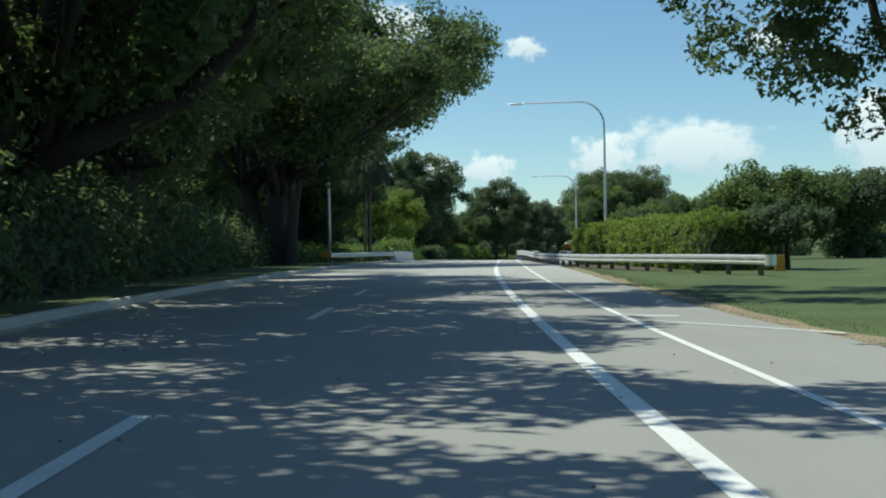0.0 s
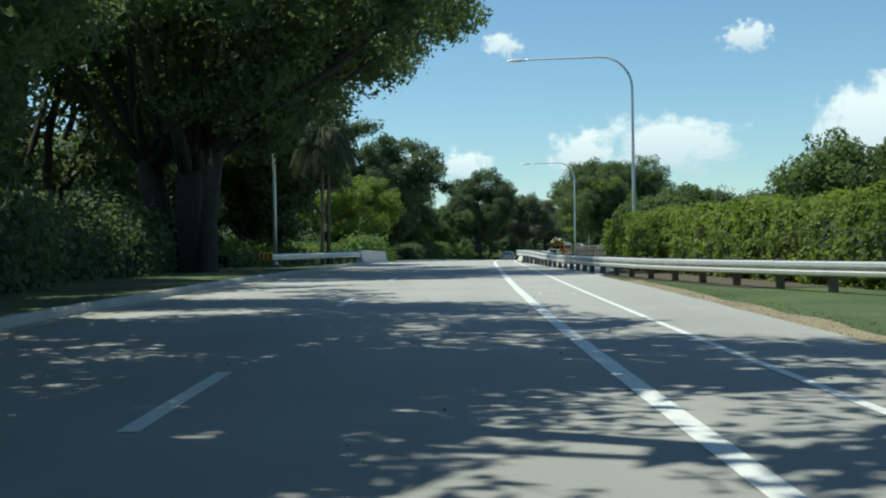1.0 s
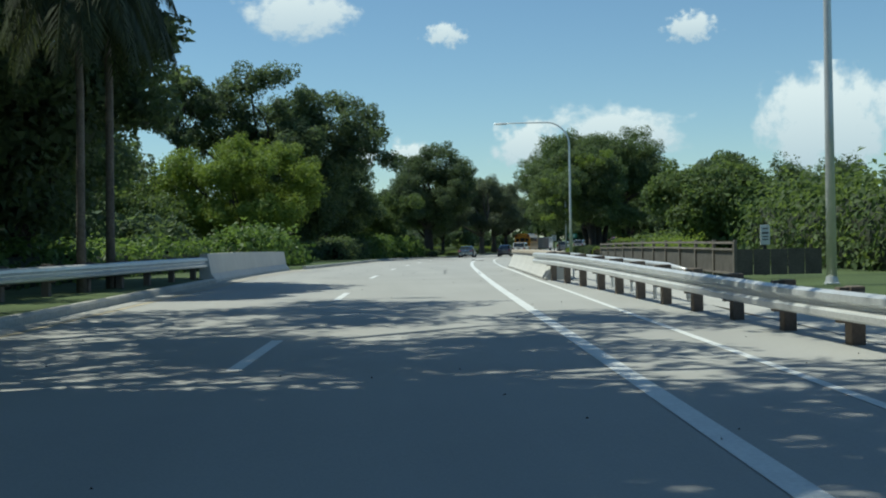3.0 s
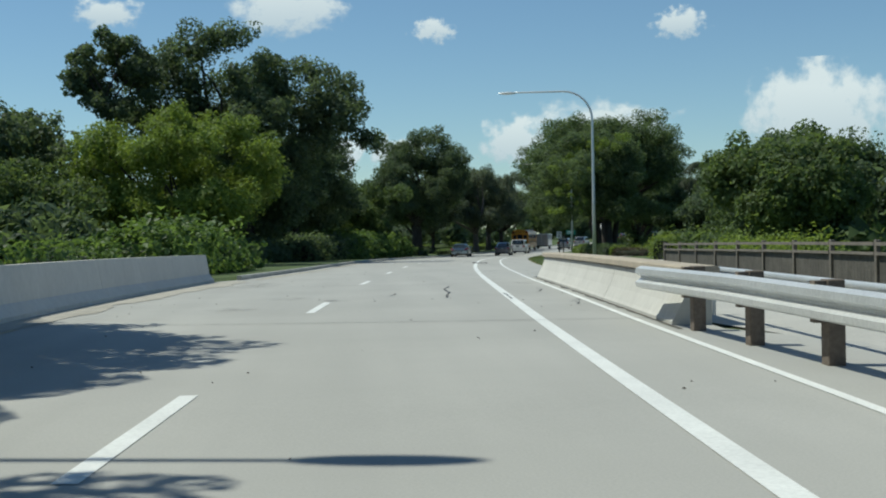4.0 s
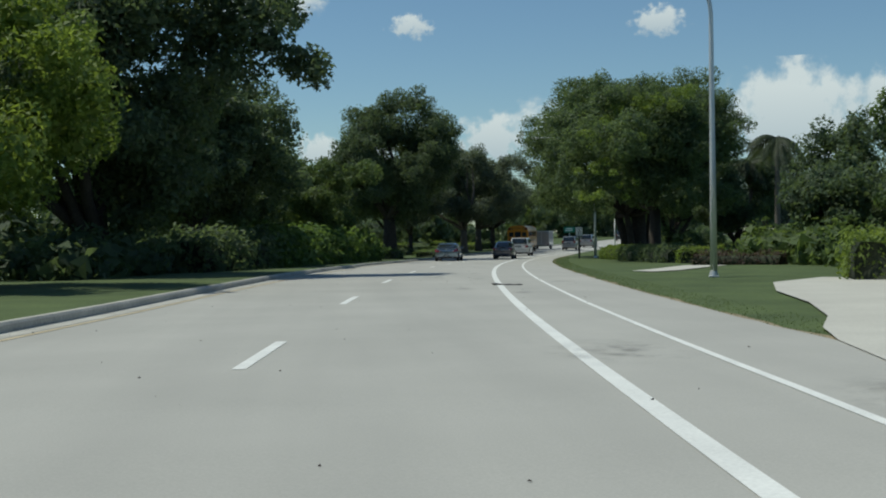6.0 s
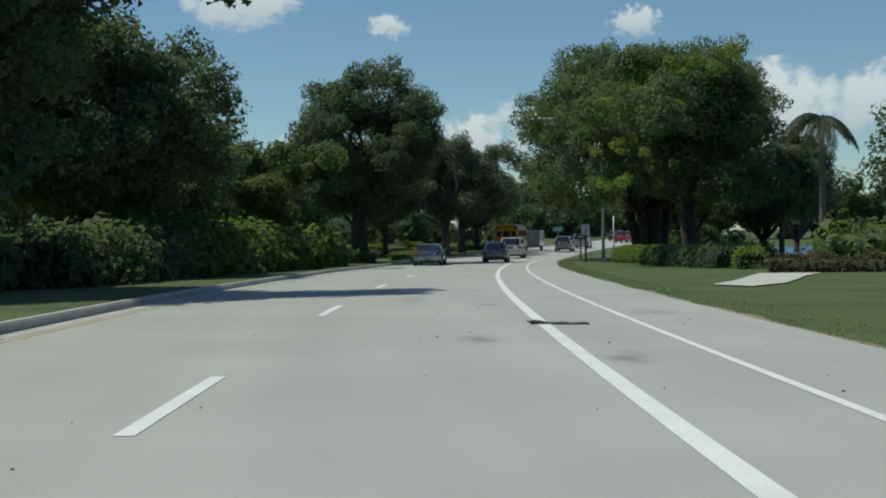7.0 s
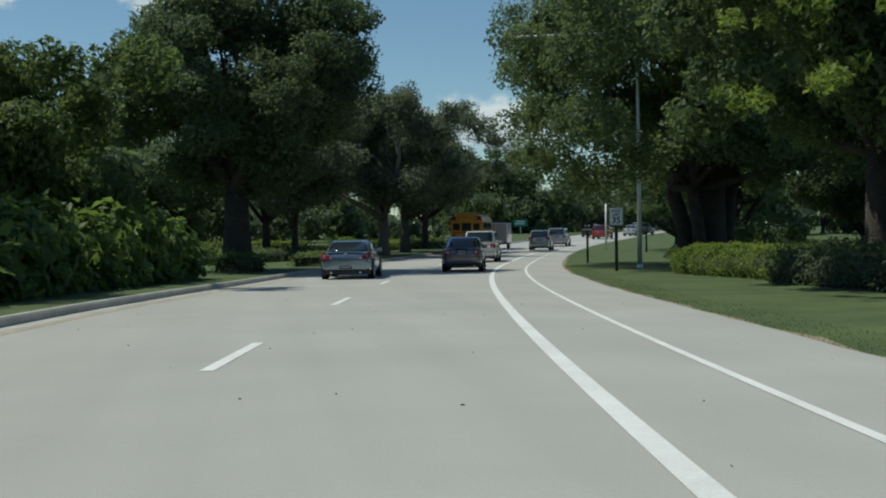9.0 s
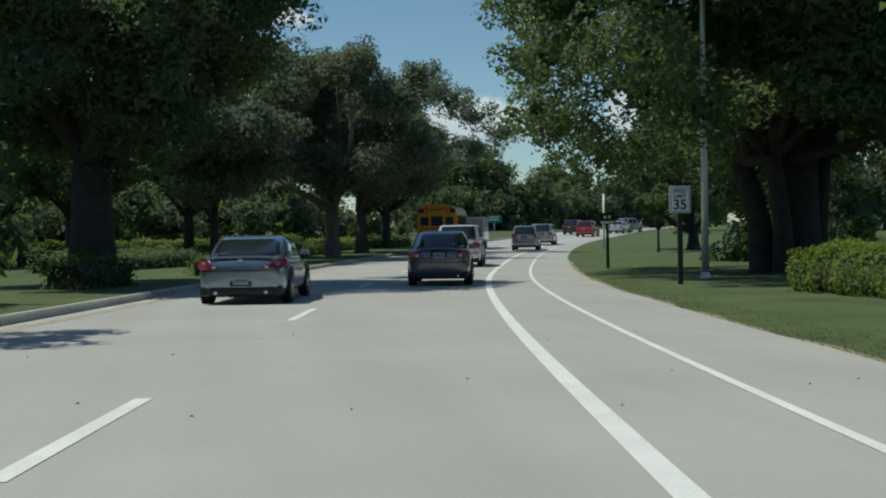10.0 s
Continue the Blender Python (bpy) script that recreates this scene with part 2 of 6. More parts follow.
def box(bm, cx, cy, cz, sx, sy, sz, bevel=0.0, rz=0.0):
    r = bmesh.ops.create_cube(bm, size=1, matrix=pose(cx, cy, cz, 0, 0, rz) @ Matrix.Diagonal((sx, sy, sz, 1)))
    if bevel:
        es = list({e for v in r["verts"] for e in v.link_edges})
        bmesh.ops.bevel(bm, geom=es, offset=bevel, segments=2, affect="EDGES", profile=0.5)
    return bm


def tube(path, radii, sides=8, cap=True):
    """Vertices and faces of a tapered tube along a list of points."""
    vs, fs = [], []
    pts = [Vector(p) for p in path]
    up = Vector((0.31, 0.95, 0.02)).normalized()
    for i, p in enumerate(pts):
        d = (pts[min(i + 1, len(pts) - 1)] - pts[max(i - 1, 0)]).normalized()
        a = d.cross(up)
        if a.length < 0.1:
            a = d.cross(Vector((1, 0, 0)))
        a.normalize()
        b = d.cross(a)
        for k in range(sides):
            w = 2 * math.pi * k / sides
            vs.append(p + (a * math.cos(w) + b * math.sin(w)) * radii[i])
    for i in range(len(pts) - 1):
        for k in range(sides):
            q, r = i * sides + k, i * sides + (k + 1) % sides
            fs.append((q, q + sides, r + sides, r))
    if cap:
        fs.append(tuple(range(sides)))
        fs.append(tuple(reversed(range((len(pts) - 1) * sides, len(pts) * sides))))
    return vs, fs


def merge(*meshes):
    vs, fs = [], []
    for v, f in meshes:
        k = len(vs)
        vs += list(v)
        fs += [tuple(i + k for i in q) for q in f]
    return vs, fs


def sweep(profile, stations, closed=True, drop=None):
    """Sweep a cross-section of (off, z) along stations of (s, off); off grows to the right of the road."""
    vs, fs = [], []
    n = len(profile)
    for s, o in stations:
        vs += [rd(s, o + a, z + (drop(s) if drop else 0.0)) for a, z in profile]
    for i in range(len(stations) - 1):
        for k in range(n if closed else n - 1):
            q, r = i * n + k, i * n + (k + 1) % n
            fs.append((q, r, r + n, q + n))
    if closed:
        fs.append(tuple(reversed(range(n))))
        fs.append(tuple(range((len(stations) - 1) * n, len(stations) * n)))
    return vs, fs


def span(a, b, step):
    n = max(1, round((b - a) / step))
    return [a + (b - a) * i / n for i in range(n + 1)]


def ribbon(name, s0, s1, left, right, dz, material, parent=None, step=3.0, thick=0.0):
    """A strip on the road; left and right are numbers or functions of s."""
    f = lambda v, s: v(s) if callable(v) else v
    vs, fs = [], []
    ss = span(s0, s1, step)
    for s in ss:
        a, b = f(left, s), f(right, s)
        vs += [rd(s, a, dz), rd(s, b, dz)]
    for i in range(len(ss) - 1):
        fs.append((2 * i, 2 * i + 1, 2 * i + 3, 2 * i + 2))
    return raw(name, vs, fs, material, parent)


def leaves(centres, normals, size, rng, aspect=0.5, fold=0.25, droop=0.0, small=False):
    """Folded four-cornered leaves, or small pointed ones, as numpy arrays of vertices and triangles."""
    n = len(centres)
    rnd = rng.normal(size=(n, 3))
    t = np.cross(normals, rnd)
    t /= np.linalg.norm(t, axis=1)[:, None] + 1e-9
    if droop:
        t[:, 2] -= droop
        t /= np.linalg.norm(t, axis=1)[:, None]
    b = np.cross(normals, t)
    b /= np.linalg.norm(b, axis=1)[:, None] + 1e-9
    L = (size * rng.uniform(0.65, 1.3, n))[:, None]
    if small:
        w = b * L * aspect * 0.5
        v = np.stack([centres - t * L * 0.4 + w, centres - t * L * 0.4 - w, centres + t * L * 0.6], 1).reshape(-1, 3)
        return v, np.arange(n * 3).reshape(-1, 3)
    lift = normals * L * fold * 0.5
    p0, p2 = centres - t * L * 0.5, centres + t * L * 0.5
    p1, p3 = centres + b * L * aspect * 0.5 + lift, centres - b * L * aspect * 0.5 + lift
    v = np.stack([p0, p1, p2, p3], 1).reshape(-1, 3)
    k = np.arange(n) * 4
    f = np.stack([np.stack([k, k + 1, k + 2], 1), np.stack([k, k + 2, k + 3], 1)], 1).reshape(-1, 3)
    return v, f


def tri_mesh(name, v, f, material, parent=None):
    me = bpy.data.meshes.new(name)
    me.vertices.add(len(v))
    me.vertices.foreach_set("co", np.asarray(v, np.float32).ravel())
    me.loops.add(len(f) * 3)
    me.loops.foreach_set("vertex_index", np.asarray(f, np.int32).ravel())
    me.polygons.add(len(f))
    me.polygons.foreach_set("loop_start", np.arange(len(f), dtype=np.int32) * 3)
    me.update(calc_edges=True)
    me.materials.append(material)
    ob = new(name, me)
    ob.parent = parent
    return ob


_b = bmesh.new()
bmesh.ops.create_icosphere(_b, subdivisions=2, radius=1)
ICO_V = np.array([v.co[:] for v in _b.verts])
ICO_F = np.array([[v.index for v in f.verts] for f in _b.faces])
_b.free()


def clump_leaves(clumps, count, size, rng, core=0.62, aspect=0.5, up=0.35, droop=0.0, flat=0.85, subs=7, full=None, xcore=0.02):
    """Leaves over a set of (x, y, z, r) clumps and the smaller tufts on them, with rough cores that keep the light out."""
    tufts = []
    for x, y, z, r in clumps:
        tufts.append((x, y, z, r * 0.76))
        for _ in range(subs):
            d = rng.normal(size=3)
            d[2] = abs(d[2]) * 0.9 - 0.25
            d /= np.linalg.norm(d)
            k = rng.uniform(0.68, 0.98)
            tufts.append((x + d[0] * r * k, y + d[1] * r * k, z + d[2] * r * k * flat, r * rng.uniform(0.24, 0.44)))
    c = np.array(tufts, float)
    share = c[:, 3] ** 2
    idx = rng.choice(len(c), size=count, p=share / share.sum())
    d = rng.normal(size=(count, 3))
    d /= np.linalg.norm(d, axis=1)[:, None]
    rad = c[idx, 3] * (rng.uniform(0.55, 1.0, count) ** 0.5) * rng.choice([1.0, 1.0, 1.0, 1.12, 1.25], count)
    p = c[idx, :3] + d * rad[:, None] * np.array([1, 1, flat])
    nrm = d * 0.7 + rng.normal(size=(count, 3)) * 0.55
    nrm[:, 2] += up
    nrm /= np.linalg.norm(nrm, axis=1)[:, None]
    v, f = leaves(p, nrm, size, rng, aspect, 0.3, droop, True)
    vs, fs, k = [v], [f], len(v)
    if core:
        c = np.array([(x, y, z, r * core * (1.15 if full is None or i < full else 1.15 * xcore)) for i, (x, y, z, r) in enumerate(clumps)], float)
        c = np.repeat(c, 70, 0)
        d = rng.normal(size=(len(c), 3))
        d /= np.linalg.norm(d, axis=1)[:, None]
        q = c[:, :3] + d * c[:, 3:] * rng.uniform(0.3, 1.0, (len(c), 1)) * np.array([1, 1, flat])
        v, f = leaves(q, d + rng.normal(size=d.shape) * 0.3, c[:, 3] * 0.52, rng, 0.9, 0.3, 0, True)
        vs.append(v), fs.append(f + k)
    return np.concatenate(vs), np.concatenate(fs)


def crown_clumps(rng, rx, ry, z0, z1, n, r0, r1, hollow=0.55):
    """Clumps filling the outer part of an egg-shaped crown, uneven in outline."""
    out = []
    zc, rz = (z0 + z1) / 2, (z1 - z0) / 2
    for i in range(n):
        d = rng.normal(size=3)
        d /= np.linalg.norm(d)
        k = rng.uniform(hollow, 1.0) ** 0.7
        r = rng.uniform(r0, r1)
        out.append((d[0] * (rx - r * 0.75) * k, d[1] * (ry - r * 0.75) * k, zc + d[2] * (rz - r * 0.75) * k, r))
    return out


def limb(rng, a, b, r0, r1, bend=0.08, sides=7, n=5):
    a, b = Vector(a), Vector(b)
    L = (b - a).length
    pts, rad = [], []
    w = Vector(rng.normal(size=3)) * L * bend
    for i in range(n + 1):
        t = i / n
        pts.append(a.lerp(b, t) + w * math.sin(math.pi * t) + Vector(rng.normal(size=3)) * L * 0.012)
        rad.append(r0 + (r1 - r0) * t)
    return tube(pts, rad, sides)


def tree(x, y, top, rx, ry, z0, seed, leaf, count, size, trunk_r=0.35, label="", clumps=26, r=(1.3, 2.3), bark=None, trunks=1, fork=None, core=0.52, extra=(), aspect=0.62, sink=0.15, category="tree", up=0.35, group="roadside trees", hollow=0.5, xcore=0.02):
    """A tapered trunk with limbs into a crown of separate leafy clumps."""
    rng = np.random.default_rng(seed)
    base = ground_z(x, y)
    ob = thing("tree", pose(x, y, base), label, category, group)
    cl = crown_clumps(rng, rx, ry, z0, top, clumps, r[0], r[1], hollow) + [tuple(e) for e in extra]
    fork = fork or max(1.2, z0 * 0.75)
    ms = []
    for k in range(trunks):
        ox, oy = (rng.uniform(-1, 1) * trunk_r * 2.0, rng.uniform(-1, 1) * trunk_r * 2.0) if k else (0, 0)
        rr = trunk_r if not k else trunk_r * rng.uniform(0.4, 0.7)
        f = Vector((ox * 1.6, oy * 1.6, fork * rng.uniform(0.9, 1.15)))
        ms.append(tube([(ox, oy, -sink), (ox, oy, 0.12), (ox * 1.1, oy * 1.1, fork * 0.45), f], [rr * 1.55, rr * 1.2, rr * 0.95, rr * 0.82], 10))
        pick = sorted([c for c in cl if c[2] > fork + 1.5], key=lambda c: -c[3])[k::max(1, trunks)][:7]
        for c in pick:
            tip = Vector(c[:3])
            mid = f.lerp(tip, 0.55) + Vector((0, 0, 0.3))
            ms.append(limb(rng, f, tip, rr * 0.55, rr * 0.12))
            ms.append(limb(rng, mid, tip + Vector(rng.normal(size=3)) * c[3] * 0.35, rr * 0.22, rr * 0.06, sides=5))
    v, f = merge(*ms)
    raw("trunk", v, f, bark or BARK, ob, True)
    v, f = clump_leaves(cl, int(count * 2.5), size * 0.84, rng, core, aspect, up, full=clumps, xcore=xcore)
    tri_mesh("crown", v, f, leaf, ob)
    return ob


def hedge(name, pts, width, height, seed, leaf, density, size, label, category="hedge", rough=0.12, wild=0.0, group="", aspect=0.55, fine=False):
    """A hedge or bank of shrubs along ground points, its leaves over a solid core."""
    rng = np.random.default_rng(seed)
    pts = [Vector((p[0], p[1], 0)) for p in pts]
    x0, y0 = pts[0].x, pts[0].y
    base = ground_z(x0, y0)
    ob = thing(name, pose(x0, y0, base), label, category, group)
    stems = []
    for a, b in zip(pts[:-1], pts[1:]):
        cs, ns, vs, fs, k = [], [], [], [], 0
        L = (b - a).length
        d = (b - a).normalized()
        side = Vector((d.y, -d.x, 0))
        n = int(density * L * (2 * height + width))
        for _ in range(n):
            u = rng.uniform(0, L)
            w = rng.uniform(0, 2 * height + width)
            h = height * (1 + wild * math.sin(u * 1.9 + seed) * math.sin(u * 0.7 + a.x))
            if w < height:
                o, z, nn = -width / 2, w / height * h, -side
            elif w < height + width:
                o, z, nn = w - height - width / 2, h, Vector((0, 0, 1))
            else:
                o, z, nn = width / 2, (w - height - width) / height * h, side
            # rounded shoulders and a lumpy face
            e = max(0.0, z / h - 0.75) * 1.2
            o *= 1 - e * e
            lump = rough * (math.sin(u * 3.1) * math.sin(z * 4 + u) + rng.normal() * 0.6)
            if fine:
                o *= 1 - 0.30 * max(0.0, (z / h - 0.4) / 0.6) ** 2 - 0.14 * max(0.0, (0.3 - z / h) / 0.3)
                q = a + d * u
                lump = 0.34 * noise.noise((q.x * 1.7 + o, q.y * 1.7, z * 2.2)) + 0.16 * noise.noise((q.x * 5, q.y * 5 + o * 3, z * 6)) + rng.normal() * 0.05
                lump *= min(1.0, height / 1.6)
            p = a + d * u + side * o + nn * lump
            cs.append((p.x - x0, p.y - y0, z + ground_z(p.x, p.y) - base + nn.z * lump))
            ns.append(tuple(nn))
        m = max(2, int(L / 1.0))
        ring = []
        for i in range(m + 1):
            p = a + d * (L * i / m)
            g = ground_z(p.x, p.y) - base
            h = height * (1 + wild * math.sin(L * i / m * 1.9 + seed) * math.sin(L * i / m * 0.7 + a.x)) * 0.93
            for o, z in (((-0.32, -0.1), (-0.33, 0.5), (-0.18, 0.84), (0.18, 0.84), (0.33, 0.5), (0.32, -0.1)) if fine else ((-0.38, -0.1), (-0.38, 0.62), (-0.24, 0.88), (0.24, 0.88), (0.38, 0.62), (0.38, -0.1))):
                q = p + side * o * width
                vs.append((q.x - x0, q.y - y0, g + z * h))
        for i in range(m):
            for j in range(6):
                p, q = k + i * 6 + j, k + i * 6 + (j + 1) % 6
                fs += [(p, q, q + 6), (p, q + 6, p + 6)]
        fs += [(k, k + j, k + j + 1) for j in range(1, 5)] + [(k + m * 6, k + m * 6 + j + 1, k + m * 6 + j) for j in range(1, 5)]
        # ends
        for e, dirn in ((a, -d), (b, d)):
            for _ in range(int(density * width * height)):
                o, z = rng.uniform(-width / 2, width / 2), rng.uniform(0, height)
                p = e + side * o + dirn * rng.uniform(-0.1, rough)
                cs.append((p.x - x0, p.y - y0, z + ground_z(p.x, p.y) - base))
                ns.append(tuple(dirn))
        cs, ns = np.array(cs), np.array(ns)
        ns = ns * 0.8 + rng.normal(size=ns.shape) * 0.5
        ns[:, 2] += 0.35
        ns /= np.linalg.norm(ns, axis=1)[:, None]
        lv, lf = leaves(cs, ns, size, rng, aspect, 0.3, 0.0, fine)
        tri_mesh("foliage", lv, lf, leaf, ob)
        # solid hull whose dark colour is the hedge's painted inner shade
        tri_mesh("shade_core", np.array(vs), np.array(fs), INNER, ob)
        for i in range(max(2, int(L / 0.9))):
            p = a + d * rng.uniform(0.1, L - 0.1)
            for sg in (-1, 1):
                q = p + side * sg * width * rng.uniform(0.28, 0.4)
                g = ground_z(q.x, q.y) - base
                lean = side * sg * 0.12 * width
                stems.append(tube([(q.x - x0 - lean.x, q.y - y0 - lean.y, g - 0.05), (q.x - x0, q.y - y0, g + height * 0.4)], [0.03, 0.015], 5))
    tagged(raw("stems", *merge(*stems), BARK_GREY, ob), kind="stuff")
    return ob


def woods(pts, height, depth, per_m, seed, leaf, label, size=0.55, low=0.0):
    """A far bank of trees and undergrowth, too dense to count."""
    rng = np.random.default_rng(seed)
    cl = []
    for a, b in zip(pts[:-1], pts[1:]):
        a, b = Vector((*a, 0)), Vector((*b, 0))
        for _ in range(int((b - a).length * per_m)):
            p = a.lerp(b, rng.uniform(0, 1)) + Vector((rng.uniform(-depth, depth) / 2, rng.uniform(-depth, depth) / 2, 0))
            h = height * (0.75 + 0.35 * noise.noise((p.x * 0.07, p.y * 0.07, seed)))
            r = rng.uniform(1.2, 2.4) * (0.6 + height / 16)
            cl.append((p.x, p.y, ground_z(p.x, p.y) + low + rng.uniform(0, 1) ** 0.8 * max(0.5, h - r), r))
    v, f = clump_leaves(cl, len(cl) * 170, size * 0.85, rng, 0.7, 0.55, subs=5)
    ob = tri_mesh("woods", v, f, leaf)
    return tagged(ob, label, "woodland", kind="stuff")


# ---- ground, road, water ----
def right_edge(s):
    e = float(np.interp(s, [-60, 8, 20, 45, 55, 86, 88, 108.8, 109.4, 112, 114.6, 116.5, 119.5, 128, 180, 205, 216, 230, 480],
                        [3.3, 3.4, 2.95, 3.0, 2.9, 2.9, 2.0, 2.0, 2.05, 2.75, 3.35, 3.35, 3.1, 3.05, 3.12, 3.0, 2.95, 2.95, 3.1]))
    return e + 0.07 * noise.noise((s * 0.6, 1.3, 0)) + 0.05 * noise.noise((s * 2.1, 7.3, 0))


def build_ground():
    offs = [-2600, -1200, -600, -320, -200, -140, -100, -75, -55, -42, -33, -26, -20, -15, -12, -10, -0.29, -0.17, -0.05, -6, -3, 0, 1.9, 2.1, 3, 4, 5, 6.5, 8, 10, 12.5, 15,
            18, 22, 26, 31, 36, 42, 48, 55, 62, 70, 80, 90, 100, 112, 125, 140, 160, 200, 320, 600, 1200, 2600]
    ss = [-2600, -1000, -400, -200, -139] + span(-130, 470, 4) + [500, 540, 620, 760, 1000, 1500, 2600]
    vs, fs, n = [], [], len(offs)
    for s in ss:
        k = math.sqrt(1 + slope(s) ** 2)
        for j, o in enumerate(offs):
            o += left_edge(s) if 15 < j < 19 else 0.0
            x = line_x(s) + o * k
            z = ground_z(x, s)
            if abs(o) > 9:
                z += 0.06 * noise.noise((x * 0.12, s * 0.12, 0))
            vs.append((x, s, z))
    for i in range(len(ss) - 1):
        for j in range(n - 1):
            q = i * n + j
            fs.append((q, q + 1, q + 1 + n, q + n))
    g = raw("ground", vs, fs, GRASS, None, True)
    tagged(g, "mown green grass verges beside the road", "grass", kind="structure")
    vs = [(110 + 68 * math.cos(a), 246 + 61 * math.sin(a), -0.30) for a in [2 * math.pi * i / 48 for i in range(48)]]
    # blue base colour stands in for the sky reflected by ripples
    wm = mat("lake_water", (0.10, 0.18, 0.26), 0.35, var=0.1, scale=0.3, fine=2, bump=0.3, depth=0.08)
    w = raw("water", vs, [tuple(range(48))], wm)
    tagged(w, "still lake beyond the trees, coloured with the sky's reflected blue", "lake", kind="structure")


build_ground()

ss = span(-60, 100, 2) + span(101, 125, 1) + span(127, 469, 2)
offs = [lambda s: left_edge(s) - 0.01, lambda s: -6.7, lambda s: -3.4, lambda s: 0.0, lambda s: 1.3, right_edge, lambda s: right_edge(s) + 0.05]
vs, fs = [], []
for s in ss:
    for j, o in enumerate(offs):
        vs.append(rd(s, o(s), -0.06 if j == 6 else 0.0))
for i in range(len(ss) - 1):
    for j in range(6):
        q = i * 7 + j
        fs.append((q, q + 1, q + 8, q + 7))
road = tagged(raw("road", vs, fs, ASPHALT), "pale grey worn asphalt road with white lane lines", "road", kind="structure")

# dry strip along the turf on the right
ribbon("verge", -40, 52, lambda s: right_edge(s) - 0.15, lambda s: right_edge(s) + 0.55 + 0.35 * noise.noise((s * 0.35, 3, 0)), -0.022, SOIL, road, 1.0)
ribbon("verge", 112, 230, lambda s: right_edge(s) - 0.1, lambda s: right_edge(s) + 0.18 + 0.2 * noise.noise((s * 0.5, 9, 0)), -0.022, SOIL, road, 1.0)

# painted lines
ribbon("edge_line", -50, 300, -0.085, 0.085, 0.005, PAINT, road, 2)
bike_off = lambda s: 1.32 + float(np.interp(s, [82, 90, 108, 116], [0, -0.07, -0.07, 0]))
ribbon("bike_lane_line", -50, 300, lambda s: bike_off(s) - 0.05, lambda s: bike_off(s) + 0.05, 0.005, PAINT, road, 2)
ribbon("yellow_line", -50, 90, lambda s: left_edge(s) + 0.44, lambda s: left_edge(s) + 0.56, 0.005, YELLOW, road, 2)
ribbon("yellow_line", 112.6, 300, lambda s: left_edge(s) + 0.44, lambda s: left_edge(s) + 0.56, 0.005, YELLOW, road, 2)
for s in [5.1, 18.4, 26.5, 40.1, 53.8, 67.1, 79.5, 92.5, 105.4, 118.2, 130.3, 142.5, 155.1, 167.8, 180.2, 192.7, 205.2, 217.7, 230.2, 242.7, 255.2, 267.7]:
    ribbon("lane_dash", s, s + 3.25, -3.45, -3.31, 0.005, PAINT, road, 1.1)
ribbon("gutter", -50, 90.4, left_edge, lambda s: left_edge(s) + 0.38, 0.004, CURB, road, 2)
ribbon("gutter", 112.6, 300, left_edge, lambda s: left_edge(s) + 0.38, 0.004, CURB, road, 2)


def stroke(name, pts, width, material, seed=0, dz=0.006, taper=True, parent=None):
    """A thin wandering mark on the road through points (x, y)."""
    rng = np.random.default_rng(seed)
    vs, fs = [], []
    p = [Vector((a, b, 0)) for a, b in pts]
    fine = []
    for a, b in zip(p[:-1], p[1:]):
        n = max(2, int((b - a).length / 0.12))
        for i in range(n):
            fine.append(a.lerp(b, i / n) + Vector((rng.normal(), rng.normal(), 0)) * width * (0.35 if taper else 0.0))
    fine.append(p[-1])
    for i, q in enumerate(fine):
        d = (fine[min(i + 1, len(fine) - 1)] - fine[max(i - 1, 0)]).normalized()
        w = width * (rng.uniform(0.5, 1.3) if taper else 1) * 0.5
        sd = Vector((d.y, -d.x, 0)) * w
        for e in (q + sd, q - sd):
            vs.append((e.x, e.y, level(e.y) + dz))
    for i in range(len(fine) - 1):
        fs.append((2 * i, 2 * i + 1, 2 * i + 3, 2 * i + 2))
    return raw(name, vs, fs, material, parent)


# side line, dotted marks and letters in the bike lane
stroke("side_line", [(2.7, 17.2), (4.6, 14.5)], 0.10, PAINT, 1, taper=False, parent=road)
stroke("side_line", [(2.55, 18.4), (3.3, 18.0)], 0.22, PAINT, 1, taper=False, parent=road)
stroke("paint_tick", [(1.88, 35.6), (2.22, 36.25)], 0.07, PAINT, 2, taper=False, parent=road)
for k in range(5):
    stroke("paint_tick", [(2.27 + k * 0.12, 36.2 - k * 0.22), (2.33 + k * 0.12, 36.1 - k * 0.22)], 0.03, PAINT, 3, parent=road)
    stroke("paint_tick", [(1.96 + k * 0.1, 35.2 - k * 0.2), (2.02 + k * 0.1, 35.1 - k * 0.2)], 0.04, PAINT, 4, parent=road)
ringp = [(2.22 + 0.13 * math.cos(a), 43.92 + 0.40 * math.sin(a)) for a in np.linspace(0.5, 5.9, 16)]
stroke("cycle_symbol", ringp, 0.055, PAINT, 31, taper=False, parent=road)
for k, seg in enumerate((((2.33, 43.95), (2.46, 44.35), (2.52, 44.0)), ((2.40, 44.15), (2.60, 44.05)), ((2.50, 43.75), (2.58, 43.45)), ((2.44, 44.75), (2.49, 44.85)), ((2.68, 43.5), (2.74, 43.3), (2.80, 43.55)))):
    stroke("cycle_symbol", [(a, b + 0.2) for a, b in seg], 0.045, PAINT, 32 + k, taper=False, parent=road)

